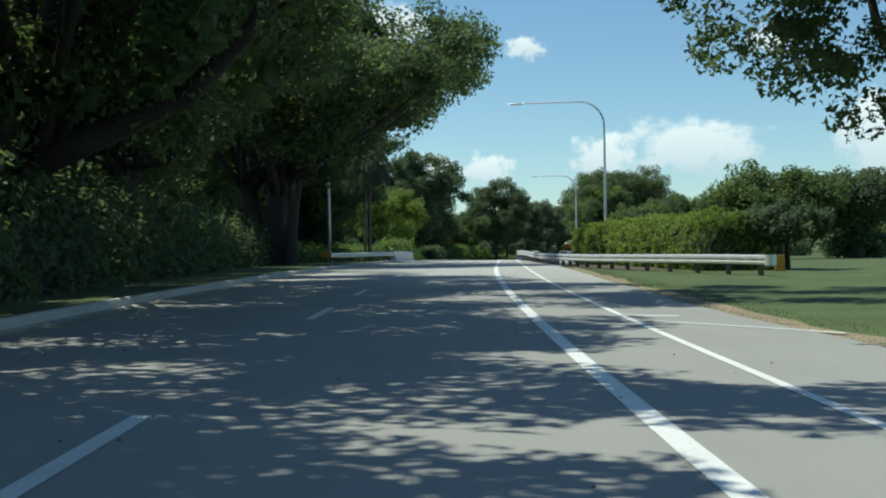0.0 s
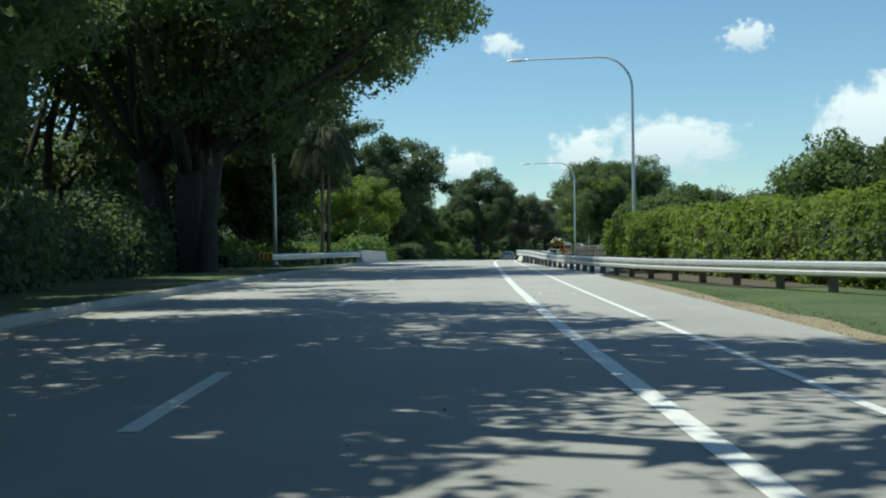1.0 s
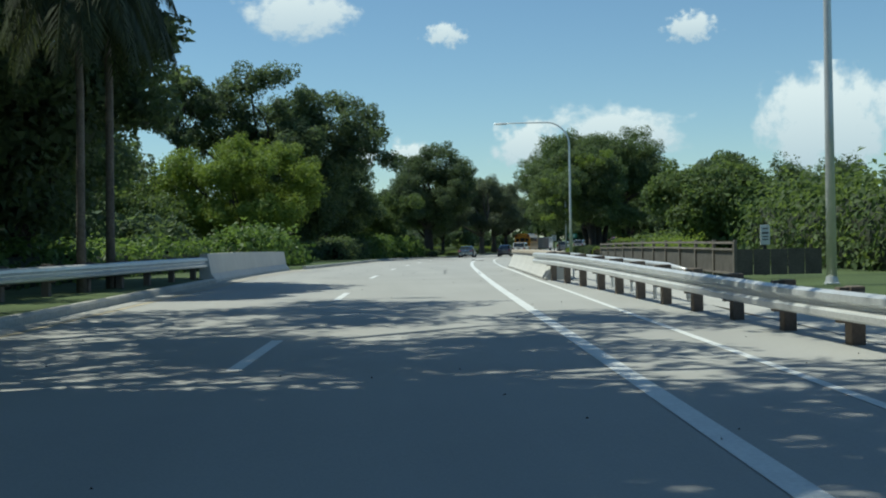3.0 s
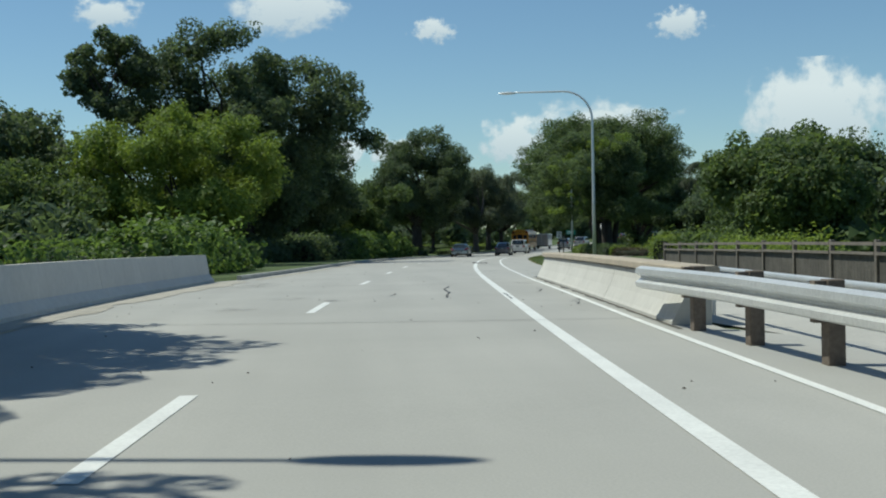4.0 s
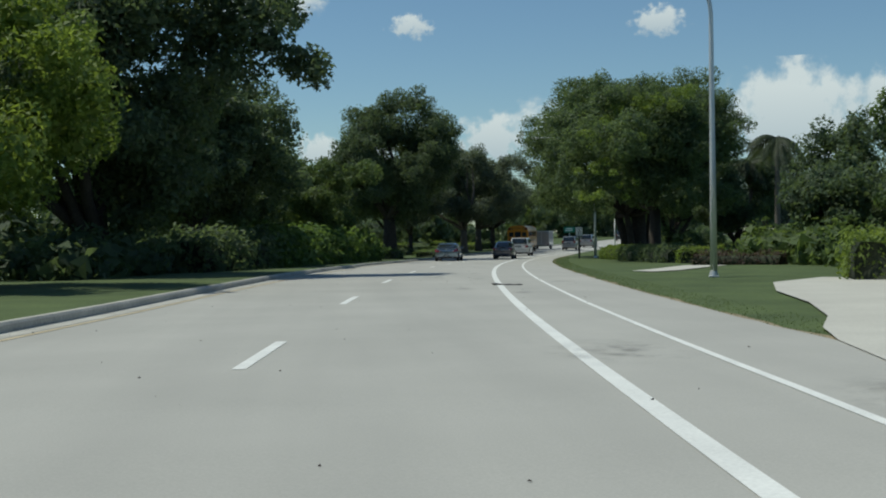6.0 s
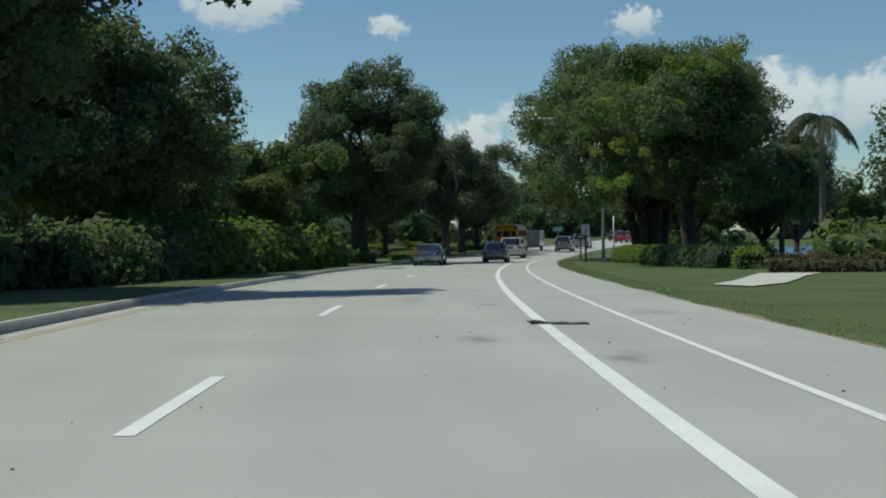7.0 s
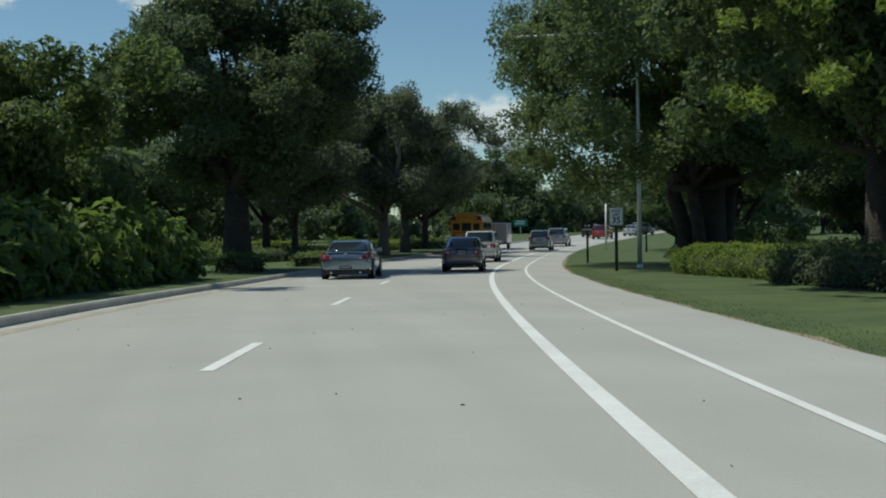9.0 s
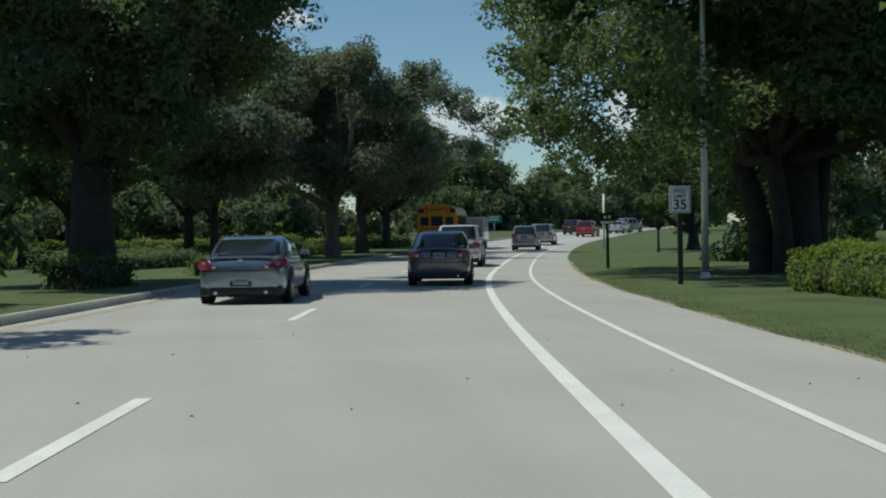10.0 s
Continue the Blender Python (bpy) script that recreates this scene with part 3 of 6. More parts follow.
# bridge joints, cracks, stains, a strip of shed tyre tread
for s in (90.1, 104.6, 109.0):
    stroke("joint", [tuple(rd(s + 0.4, -7.3)[:2]), tuple(rd(s + 0.1, -3)[:2]), tuple(rd(s - 0.1, 0.3)[:2]), tuple(rd(s - 0.1, 1.9)[:2])], 0.024, TAR_AND_SHADE, int(s), parent=road)
stroke("crack", [(3.74, 102.8), (3.49, 100.9), (3.45, 99.1), (3.31, 97.8), (3.25, 96.8)], 0.04, TAR_AND_SHADE, 5, parent=road)
stroke("crack", [(3.42, 99.0), (3.55, 98.9)], 0.04, TAR_AND_SHADE, 5, parent=road)
stroke("crack", [(2.32, 99.2), (2.32, 98.8), (2.18, 98.0)], 0.03, TAR_AND_SHADE, 6, parent=road)
stroke("crack", [(4.50, 98.2), (4.45, 97.0), (4.35, 95.8)], 0.035, TAR_AND_SHADE, 7, parent=road)
stroke("crack", [(5.53, 100.5), (5.52, 99.7), (5.29, 98.6)], 0.025, TAR_AND_SHADE, 8, parent=road)
for k, (pts, w) in enumerate((([(5.46, 95.3), (5.42, 94.8), (5.22, 94.5), (5.30, 94.1), (5.16, 93.6)], 0.025), ([(4.95, 93.5), (5.15, 93.45), (5.38, 93.55)], 0.016), ([(4.55, 95.0), (4.80, 94.9), (5.05, 94.9)], 0.018),
                             ([(4.85, 91.9), (5.00, 91.75), (5.28, 91.6)], 0.02), ([(5.60, 104.6), (5.72, 104.2), (5.90, 103.6)], 0.045), ([(6.95, 148.9), (7.0, 148.2), (6.85, 147.7), (7.05, 147.3), (6.92, 146.8)], 0.012),
                             ([(6.85, 147.7), (7.3, 148.0), (7.35, 148.6)], 0.009), ([(7.05, 147.3), (7.4, 147.4)], 0.008))):
    stroke("crack", pts, w, TAR_AND_SHADE, 50 + k, parent=road)


def smudge_mat():
    """Thin dirt and oil: patchy, fading out towards its rim."""
    m = bpy.data.materials.new("oil_smudge")
    m.use_nodes = True
    n, l = m.node_tree.nodes, m.node_tree.links
    b, out = n["Principled BSDF"], n["Material Output"]
    b.inputs["Base Color"].default_value, b.inputs["Roughness"].default_value = (0.07, 0.068, 0.062, 1), 0.7
    tc, ln, fall, tex, patch, mul, clear, mix = (n.new(k) for k in ("ShaderNodeTexCoord", "ShaderNodeVectorMath", "ShaderNodeMapRange", "ShaderNodeTexNoise", "ShaderNodeMapRange", "ShaderNodeMath", "ShaderNodeBsdfTransparent", "ShaderNodeMixShader"))
    ln.operation, mul.operation = "LENGTH", "MULTIPLY"
    l.new(tc.outputs["Object"], ln.inputs[0]), l.new(ln.outputs["Value"], fall.inputs["Value"])
    fall.inputs["From Min"].default_value, fall.inputs["From Max"].default_value = 0.15, 1.0
    fall.inputs["To Min"].default_value, fall.inputs["To Max"].default_value = 1.0, 0.0
    geo = n.new("ShaderNodeNewGeometry")
    tex.inputs["Scale"].default_value, tex.inputs["Detail"].default_value, tex.inputs["Roughness"].default_value = 2.2, 8, 0.75
    l.new(geo.outputs["Position"], tex.inputs["Vector"]), l.new(tex.outputs[0], patch.inputs["Value"])
    patch.inputs["From Min"].default_value, patch.inputs["From Max"].default_value = 0.46, 0.72
    patch.inputs["To Max"].default_value = 0.6
    l.new(fall.outputs[0], mul.inputs[0]), l.new(patch.outputs[0], mul.inputs[1]), l.new(mul.outputs[0], mix.inputs[0])
    l.new(clear.outputs[0], mix.inputs[1]), l.new(b.outputs[0], mix.inputs[2]), l.new(mix.outputs[0], out.inputs["Surface"])
    return m


SMUDGE = smudge_mat()
for x, y, w, h in ((7.05, 148.3, 0.45, 1.7), (6.9, 137.2, 0.35, 0.9), (8.2, 145.2, 0.3, 0.6), (10.3, 141.9, 0.45, 1.0), (9.0, 152.6, 0.3, 1.2), (7.4, 151.6, 0.35, 1.4), (7.3, 163.0, 0.35, 0.9), (8.0, 134.7, 0.35, 0.8),
                   (6.6, 119.6, 0.9, 1.6), (8.0, 115.0, 1.0, 1.8), (7.6, 112.6, 0.9, 1.6), (-0.6, 94.0, 0.5, 0.8), (0.2, 97.5, 0.5, 1.0), (1.1, 96.4, 0.35, 0.6), (-1.0, 107.0, 0.8, 3.0)):
    o = raw("stain", [(-1, -1, 0), (1, -1, 0), (1, 1, 0), (-1, 1, 0)], [(0, 1, 2, 3)], SMUDGE, road)
    gx, gy = x, y
    o.matrix_world = pose(gx, gy, level(gy) + 0.010, math.degrees(math.atan(level(gy + 0.5) - level(gy - 0.5))), 0, heading(gy)) @ Matrix.Diagonal((w, h, 1, 1))
RUBBER = mat("shed_rubber", (0.05, 0.05, 0.05), 0.75, var=0.4, scale=6, fine=30, bump=0.6, depth=0.01)
tread = thing("tyre_tread", pose(8.36, 139.55, level(139.55), 0, 0, -24), "torn strip of black tyre tread lying on the line", "tyre tread")
vs, fs = [], []
for i in range(15):
    u = i / 14
    half = (0.05 + 0.05 * math.sin(math.pi * min(1, 0.25 + u * 0.75))) * (1 - 0.55 * u ** 5)
    x, y = -0.40 + 0.82 * u, 0.03 * math.sin(5 * u) + 0.02 * math.sin(23 * u)
    lift = 0.012 + 0.035 * max(0, 0.25 - u) / 0.25 + 0.012 * math.sin(9 * u) ** 2
    vs += [(x, y - half, lift), (x, y, lift + 0.014), (x, y + half, lift), (x, y + half * 0.9, 0.0), (x, y - half * 0.9, 0.0)]
for i in range(14):
    fs += [(5 * i + k, 5 * i + (k + 1) % 5, 5 * i + 5 + (k + 1) % 5, 5 * i + 5 + k) for k in range(5)]
fs += [tuple(reversed(range(5))), tuple(range(70, 75))]
raw("tread_strip", vs, fs, RUBBER, tread)
for k in range(4):
    raw("torn_cord", *tube([(-0.38, -0.05 + 0.035 * k, 0.03), (-0.45 - 0.02 * (k % 2), -0.08 + 0.05 * k, 0.05 - 0.01 * k)], [0.012, 0.004], 5), RUBBER, tread)
rng = np.random.default_rng(4)
vs, fs = [], []
for i in range(420):
    s, o = rng.uniform(2, 190), rng.uniform(-7.5, 2.6)
    p, a, q = rd(s, o, 0.006), rng.uniform(0, 6.28), rng.uniform(0.006, 0.024)
    c, d = Vector((math.cos(a), math.sin(a), 0)) * q, Vector((-math.sin(a), math.cos(a), 0)) * q * 0.5
    k = len(vs)
    vs += [p + c, p + d + Vector((0, 0, 0.012)), p - c, p - d]
    fs.append((k, k + 1, k + 2, k + 3))
tagged(raw("litter", vs, fs, BARK), "scattered dead leaves and grit on the road", "litter", kind="stuff")

PATCH = mat("asphalt_dark", (0.30, 0.295, 0.275), 0.9, var=0.2, scale=0.8, fine=40, bump=0.3)
def strip(name, lefts, rights, material, z, parent=None):
    """A flat sheet between two lists of edge points."""
    vs, fs = [], []
    for p, q in zip(lefts, rights):
        for k in range(5):
            x, y = p[0] + (q[0] - p[0]) * k / 4, p[1] + (q[1] - p[1]) * k / 4
            vs.append((x, y, z(x, y)))
    for i in range(len(lefts) - 1):
        fs += [(5 * i + k, 5 * i + k + 1, 5 * i + k + 6, 5 * i + k + 5) for k in range(4)]
    return raw(name, vs, fs, material, parent)


strip("asphalt_patch", [(6.80, 109.2), (7.15, 111.0), (7.65, 113.0), (8.15, 114.9)], [(6.95, 109.2), (7.95, 111.2), (8.45, 113.0), (8.85, 114.5)], PATCH, lambda x, y: level(y) + 0.005, road)
stroke("patch_seam", [(8.9, 114.5), (8.2, 114.95), (7.65, 113.0), (7.12, 111.0), (6.78, 109.3)], 0.03, TAR_AND_SHADE, 61, 0.009, parent=road)
stroke("patch_seam", [(8.25, 116.4), (8.75, 115.3), (8.95, 114.6)], 0.02, TAR_AND_SHADE, 62, 0.016, parent=road)

# curbs
CURB_P = [(0, -0.05), (0.0, 0.11), (-0.03, 0.15), (-0.17, 0.15), (-0.17, -0.05)]
for a, b in ((-50, 90.4), (112.6, 300)):
    c = raw("curb", *sweep(CURB_P, [(s, left_edge(s)) for s in span(a, b, 2)]), CURB)
    tagged(c, "weathered grey concrete curb along the road", "curb", kind="structure")

# pavement and path right of the road
ribbon_w = ribbon("pavement", 57, 113, lambda s: max(right_edge(s), 2.0) + 0.02, lambda s: float(np.interp(s, [57, 66, 113], [2.98, 4.6, 4.8])), 0.0, WALK, None, 2)
tagged(ribbon_w, "pale concrete pavement beside the guardrail", "pavement", kind="structure")


PATHWAY = mat("path_concrete", (0.50, 0.49, 0.44), 0.9, var=0.1, scale=0.8, fine=20, bump=0.2)
tagged(strip("pavement", [(8.2, 115.0), (8.75, 117.8), (9.30, 120.2), (9.95, 122.2), (10.95, 124.4), (12.2, 128.2), (13.4, 133.0), (15.2, 138.0), (18.0, 141.5)],
             [(8.9, 114.5), (9.55, 116.5), (10.35, 118.2), (11.4, 120.8), (12.5, 123.8), (14.05, 128.2), (15.8, 132.2), (17.6, 136.2), (20.0, 138.6)],
             PATHWAY, lambda x, y: level(y) + 0.012), "curving pale concrete path through the grass", "pavement", kind="structure")
tagged(strip("pavement", [(15.2, 153.2), (16.6, 155.6), (18.0, 158.4), (19.0, 160.6), (20.4, 163.4)], [(15.6, 151.4), (17.2, 153.3), (18.7, 156.1), (20.3, 159.3), (22.2, 162.5)],
             PATHWAY, lambda x, y: ground_z(x, y) + 0.035), "short pale concrete path through the lawn", "pavement", kind="structure")

# ---- barriers, rails, fence ----
JERSEY = [(0, -0.1), (0.0, 0.05), (0.03, 0.09), (0.12, 0.26), (0.20, 0.45), (0.24, 0.60), (0.50, 0.60), (0.50, -0.1)]
br = thing("concrete_barrier", pose(0, 0, 0), "pale concrete bridge barrier with a tan cap", "barrier")
cuts = [88.6, 94.6, 101.6, 108.9]
for a, b in zip(cuts[:-1], cuts[1:]):
    raw("barrier_panel", *sweep(JERSEY, [(s, 1.50) for s in span(a + 0.012, b - 0.012, 1.4)]), CONCRETE, br)
raw("cap", *sweep([(0.19, 0.615), (0.17, 0.63), (0.17, 0.71), (0.20, 0.735), (0.55, 0.735), (0.58, 0.71), (0.58, 0.615)], [(s, 1.50) for s in span(88.5, 108.95, 1.5)]), CAP, br)
# dark strip painted in as the shadow beneath the cap
raw("cap_shadow_line", *sweep([(0.20, 0.596), (0.20, 0.62), (0.5, 0.62), (0.5, 0.596)], [(s, 1.50) for s in span(88.62, 108.86, 1.5)]), TAR_AND_SHADE, br)
for i in range(3):
    c = 91.9 - i * 0.16
    raw("stencil_bar", [rd(c + e, 1.5 + 0.2 + (z - 0.45) * 0.267 - 0.005, z) for e, z in ((0.06, 0.44), (-0.06, 0.44), (-0.06, 0.54), (0.06, 0.54))], [(0, 1, 2, 3)], OIL, br)
ribbon("dirt", 88, 108.9, lambda s: 1.44 - 0.09 * noise.noise((s * 0.9, 5, 3)) - 0.05 * noise.noise((s * 3.1, 1, 3)), lambda s: 1.51 + 0.02 * noise.noise((s * 1.7, 0, 3)), 0.006, DIRT, road, 0.5)
SAND = mat("gutter_sand", (0.40, 0.375, 0.32), 0.95, var=0.25, scale=1.5, fine=25, bump=0.3)
ribbon("gutter_sand", 84, 111, lambda s: -7.95, lambda s: -7.15 + 0.35 * noise.noise((s * 0.4, 2.0, 8)) + 0.15 * noise.noise((s * 1.9, 6.0, 8)), 0.008, SAND, road, 0.5)
bl = thing("concrete_barrier", pose(0, 0, 0), "plain grey concrete bridge barrier beside the lane", "barrier")
for a, b in ((91.2, 97.8), (97.8, 104.6), (104.6, 110.4)):
    raw("barrier_panel", *sweep([(-x, z) for x, z in reversed([(0, -0.1), (0.0, 0.08), (0.14, 0.26), (0.24, 0.84), (0.46, 0.84), (0.5, -0.1)])], [(s, float(np.interp(s, [91, 112], [-7.75, -8.25]))) for s in span(a + 0.01, b - 0.01, 1.5)]), CONCRETE, bl)

W_BEAM = [(0.0, 0.44), (0.075, 0.47), (0.085, 0.53), (0.01, 0.575), (0.01, 0.605), (0.085, 0.65), (0.075, 0.71), (0.0, 0.74)]


def guardrail(knots, posts, label, flip=1, block=0.16, drop=lambda s: 0.0):
    """knots: (s, off) of the beam's face. A W-shaped steel beam on blocked-out posts."""
    ob = thing("guardrail", pose(0, 0, 0), label, "guardrail")
    f = lambda s: float(np.interp(s, [k[0] for k in knots], [k[1] for k in knots]))
    prof = [(-flip * a, z) for a, z in W_BEAM] + [(-flip * (a - 0.012), z) for a, z in reversed(W_BEAM)]
    ss = span(knots[0][0], knots[-1][0], 1.2)
    raw("beam", *sweep(prof, [(s, f(s)) for s in ss], True, drop), STEEL, ob)
    for s in posts:
        p = rd(s, f(s) + flip * (0.02 + block), drop(s))
        bm = bmesh.new()
        box(bm, p.x, p.y, p.z + 0.29, 0.15, 0.2, 0.98, 0.012, heading(s))
        q = rd(s, f(s) + flip * (0.012 + block / 2 - 0.03), drop(s))
        box(bm, q.x, q.y, q.z + 0.59, block - 0.04, 0.14, 0.36, 0.0, heading(s))
        part("post", bm, POST, ob)
    return ob


knots = [(36.8, 8.1), (40, 7.1), (44, 5.75), (48, 4.7), (54, 3.6), (60, 2.9), (66, 2.62), (74, 2.2), (82, 1.88), (86.5, 1.55), (89.7, 1.32)]
rail_off = lambda s: float(np.interp(s, [k[0] for k in knots], [k[1] for k in knots]))
# leaf litter, its colour darkened further for the hedge's shadow
LITTER_SHADE = mat("litter_hedge_shade", (0.10, 0.082, 0.055), 0.95, var=0.4, scale=2.5, fine=25, bump=0.8, depth=0.03)
ss = span(46, 74, 0.7)
vs = []
for q in ss:
    for k in range(7):
        p = rd(q, rail_off(q) - 0.1 + 0.3 * noise.noise((q * 0.9, 2, 1)) * (k == 0) + 0.5 * k)
        vs.append((p.x, p.y, max(ground_z(p.x, p.y), p.z - 0.03 if k == 0 else -9) + 0.015))
raw("litter_hedge_shade", vs, [(7 * i + k, 7 * i + k + 1, 7 * i + k + 8, 7 * i + k + 7) for i in range(len(ss) - 1) for k in range(6)], LITTER_SHADE, road)
gr = guardrail(knots, [37.6 + 1.93 * i for i in range(27)], "long galvanised W-beam guardrail on dark wooden posts", drop=lambda s: float(np.interp(s, [40, 52, 70, 86], [-0.13, -0.19, -0.19, -0.02])))
p = rd(36.6, 8.1, -0.13)
bm = bmesh.new()
bmesh.ops.create_cone(bm, cap_ends=True, segments=14, radius1=0.17, radius2=0.17, depth=0.32, matrix=Matrix.Translation((p.x, p.y, p.z + 0.59)))
part("end_terminal", bm, STEEL, gr)
bm = bmesh.new()
box(bm, p.x + 0.35, p.y + 0.3, p.z + 0.5, 0.30, 0.06, 0.50, 0.01)
part("marker", bm, MARKER, gr, "orange reflective end marker")
gl = guardrail([(74.6, -10.4), (78, -9.6), (84, -8.75), (91.4, -8.05)], [75.2 + 1.93 * i for i in range(9)], "dull grey W-beam guardrail on dark posts", -1)
p = rd(74.2, -10.55)
bm = bmesh.new()
box(bm, p.x, p.y, p.z + 0.62, 0.62, 0.08, 0.36, 0.03)
part("marker", bm, MARKER, gl, "yellow end marker with dark stripes")
bm = bmesh.new()
for k in range(3):
    box(bm, p.x - 0.2 + 0.2 * k, p.y - 0.044, p.z + 0.62, 0.07, 0.01, 0.34)
part("stripe", bm, BLACK, gl)

hr = thing("handrail", pose(0, 0, 0), "pale pipe handrail on the pavement's edge", "handrail")
zs = [(75.6, 2.55, 0.1), (75.9, 2.55, 0.56), (77.0, 2.5, 0.62), (82, 2.4, 0.64), (90.5, 2.25, 0.66)]
raw("rail", *tube([rd(s, o, z) for s, o, z in zs], [0.045] * 5, 8), STEEL, hr, True)
for s in (78, 80.5, 83, 85.5, 88, 90.4):
    raw("post", *tube([rd(s, 2.45, -0.05), rd(s, 2.45, 0.62)], [0.03, 0.03], 6), STEEL, hr)

fe = thing("fence", pose(0, 0, 0), "weathered grey-brown fence with dark slats along the canal", "fence")
fa, fb = Vector((10.05, 86.9, 0)), Vector((11.75, 113.2, 0))
nf = 11
for i in range(nf + 1):
    p = fa.lerp(fb, i / nf)
    bm = bmesh.new()
    box(bm, p.x, p.y, ground_z(p.x, p.y) + 0.47, 0.09, 0.09, 1.06, 0.01)
    part("post", bm, FENCE, fe)
for i in range(nf):
    a, b = fa.lerp(fb, i / nf), fa.lerp(fb, (i + 1) / nf)
    m, L, rz = (a + b) / 2, (b - a).length, -math.degrees(math.atan2(b.x - a.x, b.y - a.y))
    g = ground_z(m.x, m.y)
    for z, h in ((0.93, 0.06), (0.76, 0.05), (0.14, 0.05)):
        bm = bmesh.new()
        part("rail", box(bm, m.x - 0.03, m.y, g + z, 0.05, L - 0.09, h, 0.0, rz), FENCE, fe)
    for k in range(14):
        q = a.lerp(b, (k + 0.5) / 14)
        bm = bmesh.new()
        part("slat", box(bm, q.x + 0.02, q.y, g + 0.40, 0.02, L / 14 - 0.012, 0.66, 0.0, rz), SLAT, fe)
# return of the fence away from the road at its near end
for k in range(5):
    bm = bmesh.new()
    part("slat", box(bm, 10.3 + k * 0.45, 86.9, ground_z(10.3, 86.9) + 0.43, 0.43, 0.02, 0.66), SLAT, fe)


# ---- lamps, poles, signs ----
def street_lamp(x, y, height, reach, rz, label):
    ob = thing("street_lamp", pose(x, y, ground_z(x, y), 0, 0, rz), label, "street lamp", "davit street lamps")
    bm = bmesh.new()
    box(bm, 0, 0, 0.03, 0.30, 0.30, 0.06, 0.02)
    bmesh.ops.create_cone(bm, cap_ends=True, segments=14, radius1=0.15, radius2=0.12, depth=0.14, matrix=Matrix.Translation((0, 0, 0.12)))
    part("base_plate", bm, POLE, ob)
    R = 1.7
    pts = [(0, 0, 0.1), (0, 0, height * 0.35), (0, 0, height - R)]
    rad = [0.115, 0.095, 0.07]
    for k in range(1, 9):
        a = math.pi / 2 * k / 8
        pts.append((-R + R * math.cos(a), 0, height - R + R * math.sin(a)))
        rad.append(0.068 - 0.002 * k)
    pts += [(-reach + 0.8, 0, height + 0.02), (-reach + 0.5, 0, height + 0.02)]
    rad += [0.045, 0.04]
    raw("pole", *tube(pts, rad, 10), POLE, ob, True)
    bm = bmesh.new()
    bmesh.ops.create_uvsphere(bm, u_segments=14, v_segments=8, radius=1, matrix=Matrix.Translation((-reach + 0.15, 0, height)) @ Matrix.Diagonal((0.55, 0.16, 0.085, 1)))
    part("lamp_head", bm, POLE, ob)
    return ob


street_lamp(10.85, 82.5, 10.85, 6.2, -12, "tall silver davit street lamp beside the guardrail")
street_lamp(15.6, 144.2, 9.98, 5.1, -12, "tall silver davit street lamp on the lawn")
street_lamp(25.75, 207.2, 10.2, 5.1, -20, "silver davit street lamp under the large tree")
street_lamp(-7.9, 82.5, 10.2, 4.5, 170, "silver davit street lamp half hidden by trees")
wp = thing("pole", pose(39.2, 256.6, ground_z(39.2, 256.6)), "plain white painted post beside the bend", "pole")
raw("shaft", *tube([(0, 0, -0.1), (0, 0, 3.9)], [0.075, 0.065], 10), SIGN_W, wp, True)


def text_on(body, size, x, z, parent, material, y=-0.012):
    cu = bpy.data.curves.new("lettering", "FONT")
    cu.body, cu.size, cu.extrude, cu.align_x, cu.align_y = body, size, 0.001, "CENTER", "CENTER"
    cu.offset = size * 0.022
    o = new("lettering", cu)
    o.location, o.rotation_euler = (x, y, z), (radians(90), 0, 0)
    o.parent = parent
    cu.materials.append(material)
    return o


def sign(name, x, y, w, h, zc, rz, face, label, post_mat, post_w=0.1, texts=(), bars=(), ink=None, border=None):
    ob = thing(name, pose(x, y, ground_z(x, y), 0, 0, rz), label, "sign")
    bm = bmesh.new()
    box(bm, 0, 0.06, (zc + h / 2 - 0.05) / 2 - 0.1, post_w, post_w, zc + h / 2 + 0.1, 0.01)
    part("post", bm, post_mat, ob)
    bm = bmesh.new()
    bl_ = part("board", box(bm, 0, 0, zc, w, 0.02, h, 0.004), face, ob)
    if border:
        bm = bmesh.new()
        for cx, cz, sx, sz in ((0, h / 2 - 0.035, w - 0.05, 0.014), (0, -h / 2 + 0.035, w - 0.05, 0.014), (w / 2 - 0.03, 0, 0.014, h - 0.06), (-w / 2 + 0.03, 0, 0.014, h - 0.06)):
            box(bm, cx, -0.0125, zc + cz, sx, 0.003, sz)
        part("border", bm, border, ob)
    for body, size, z in texts:
        text_on(body, size, 0, zc + z, ob, ink)
    for cx, cz, sx, sz in bars:
        bm = bmesh.new()
        part("bar", box(bm, cx, -0.0125, zc + cz, sx, 0.004, sz), ink, ob)
    return ob


DARKGREEN = mat("post_green_black", (0.02, 0.028, 0.022), 0.5, var=0.2)
sign("speed_limit_sign", 23.75, 204.1, 0.54, 0.69, 2.2, -14, SIGN_W, "white speed limit 35 sign on a dark post", DARKGREEN, 0.13,
     (("SPEED", 0.135, 0.215), ("LIMIT", 0.135, 0.08), ("35", 0.36, -0.145)), (), BLACK, BLACK)
sign("street_sign", 26.8, 219.0, 0.62, 0.44, 1.92, -16, BLACK, "black sign with a pale emblem on a dark post", DARKGREEN, 0.12, (), ((-0.09, 0.05, 0.11, 0.09), (0.08, 0.06, 0.09, 0.11), (0, -0.15, 0.52, 0.09)), SIGN_W)
sign("green_sign", 45.2, 315.7, 1.9, 0.95, 1.75, -22, GREEN, "green road sign on the grass bank", STEEL, 0.09, (), ((0, 0.2, 1.2, 0.12), (-0.1, -0.1, 1.3, 0.12)), SIGN_W)
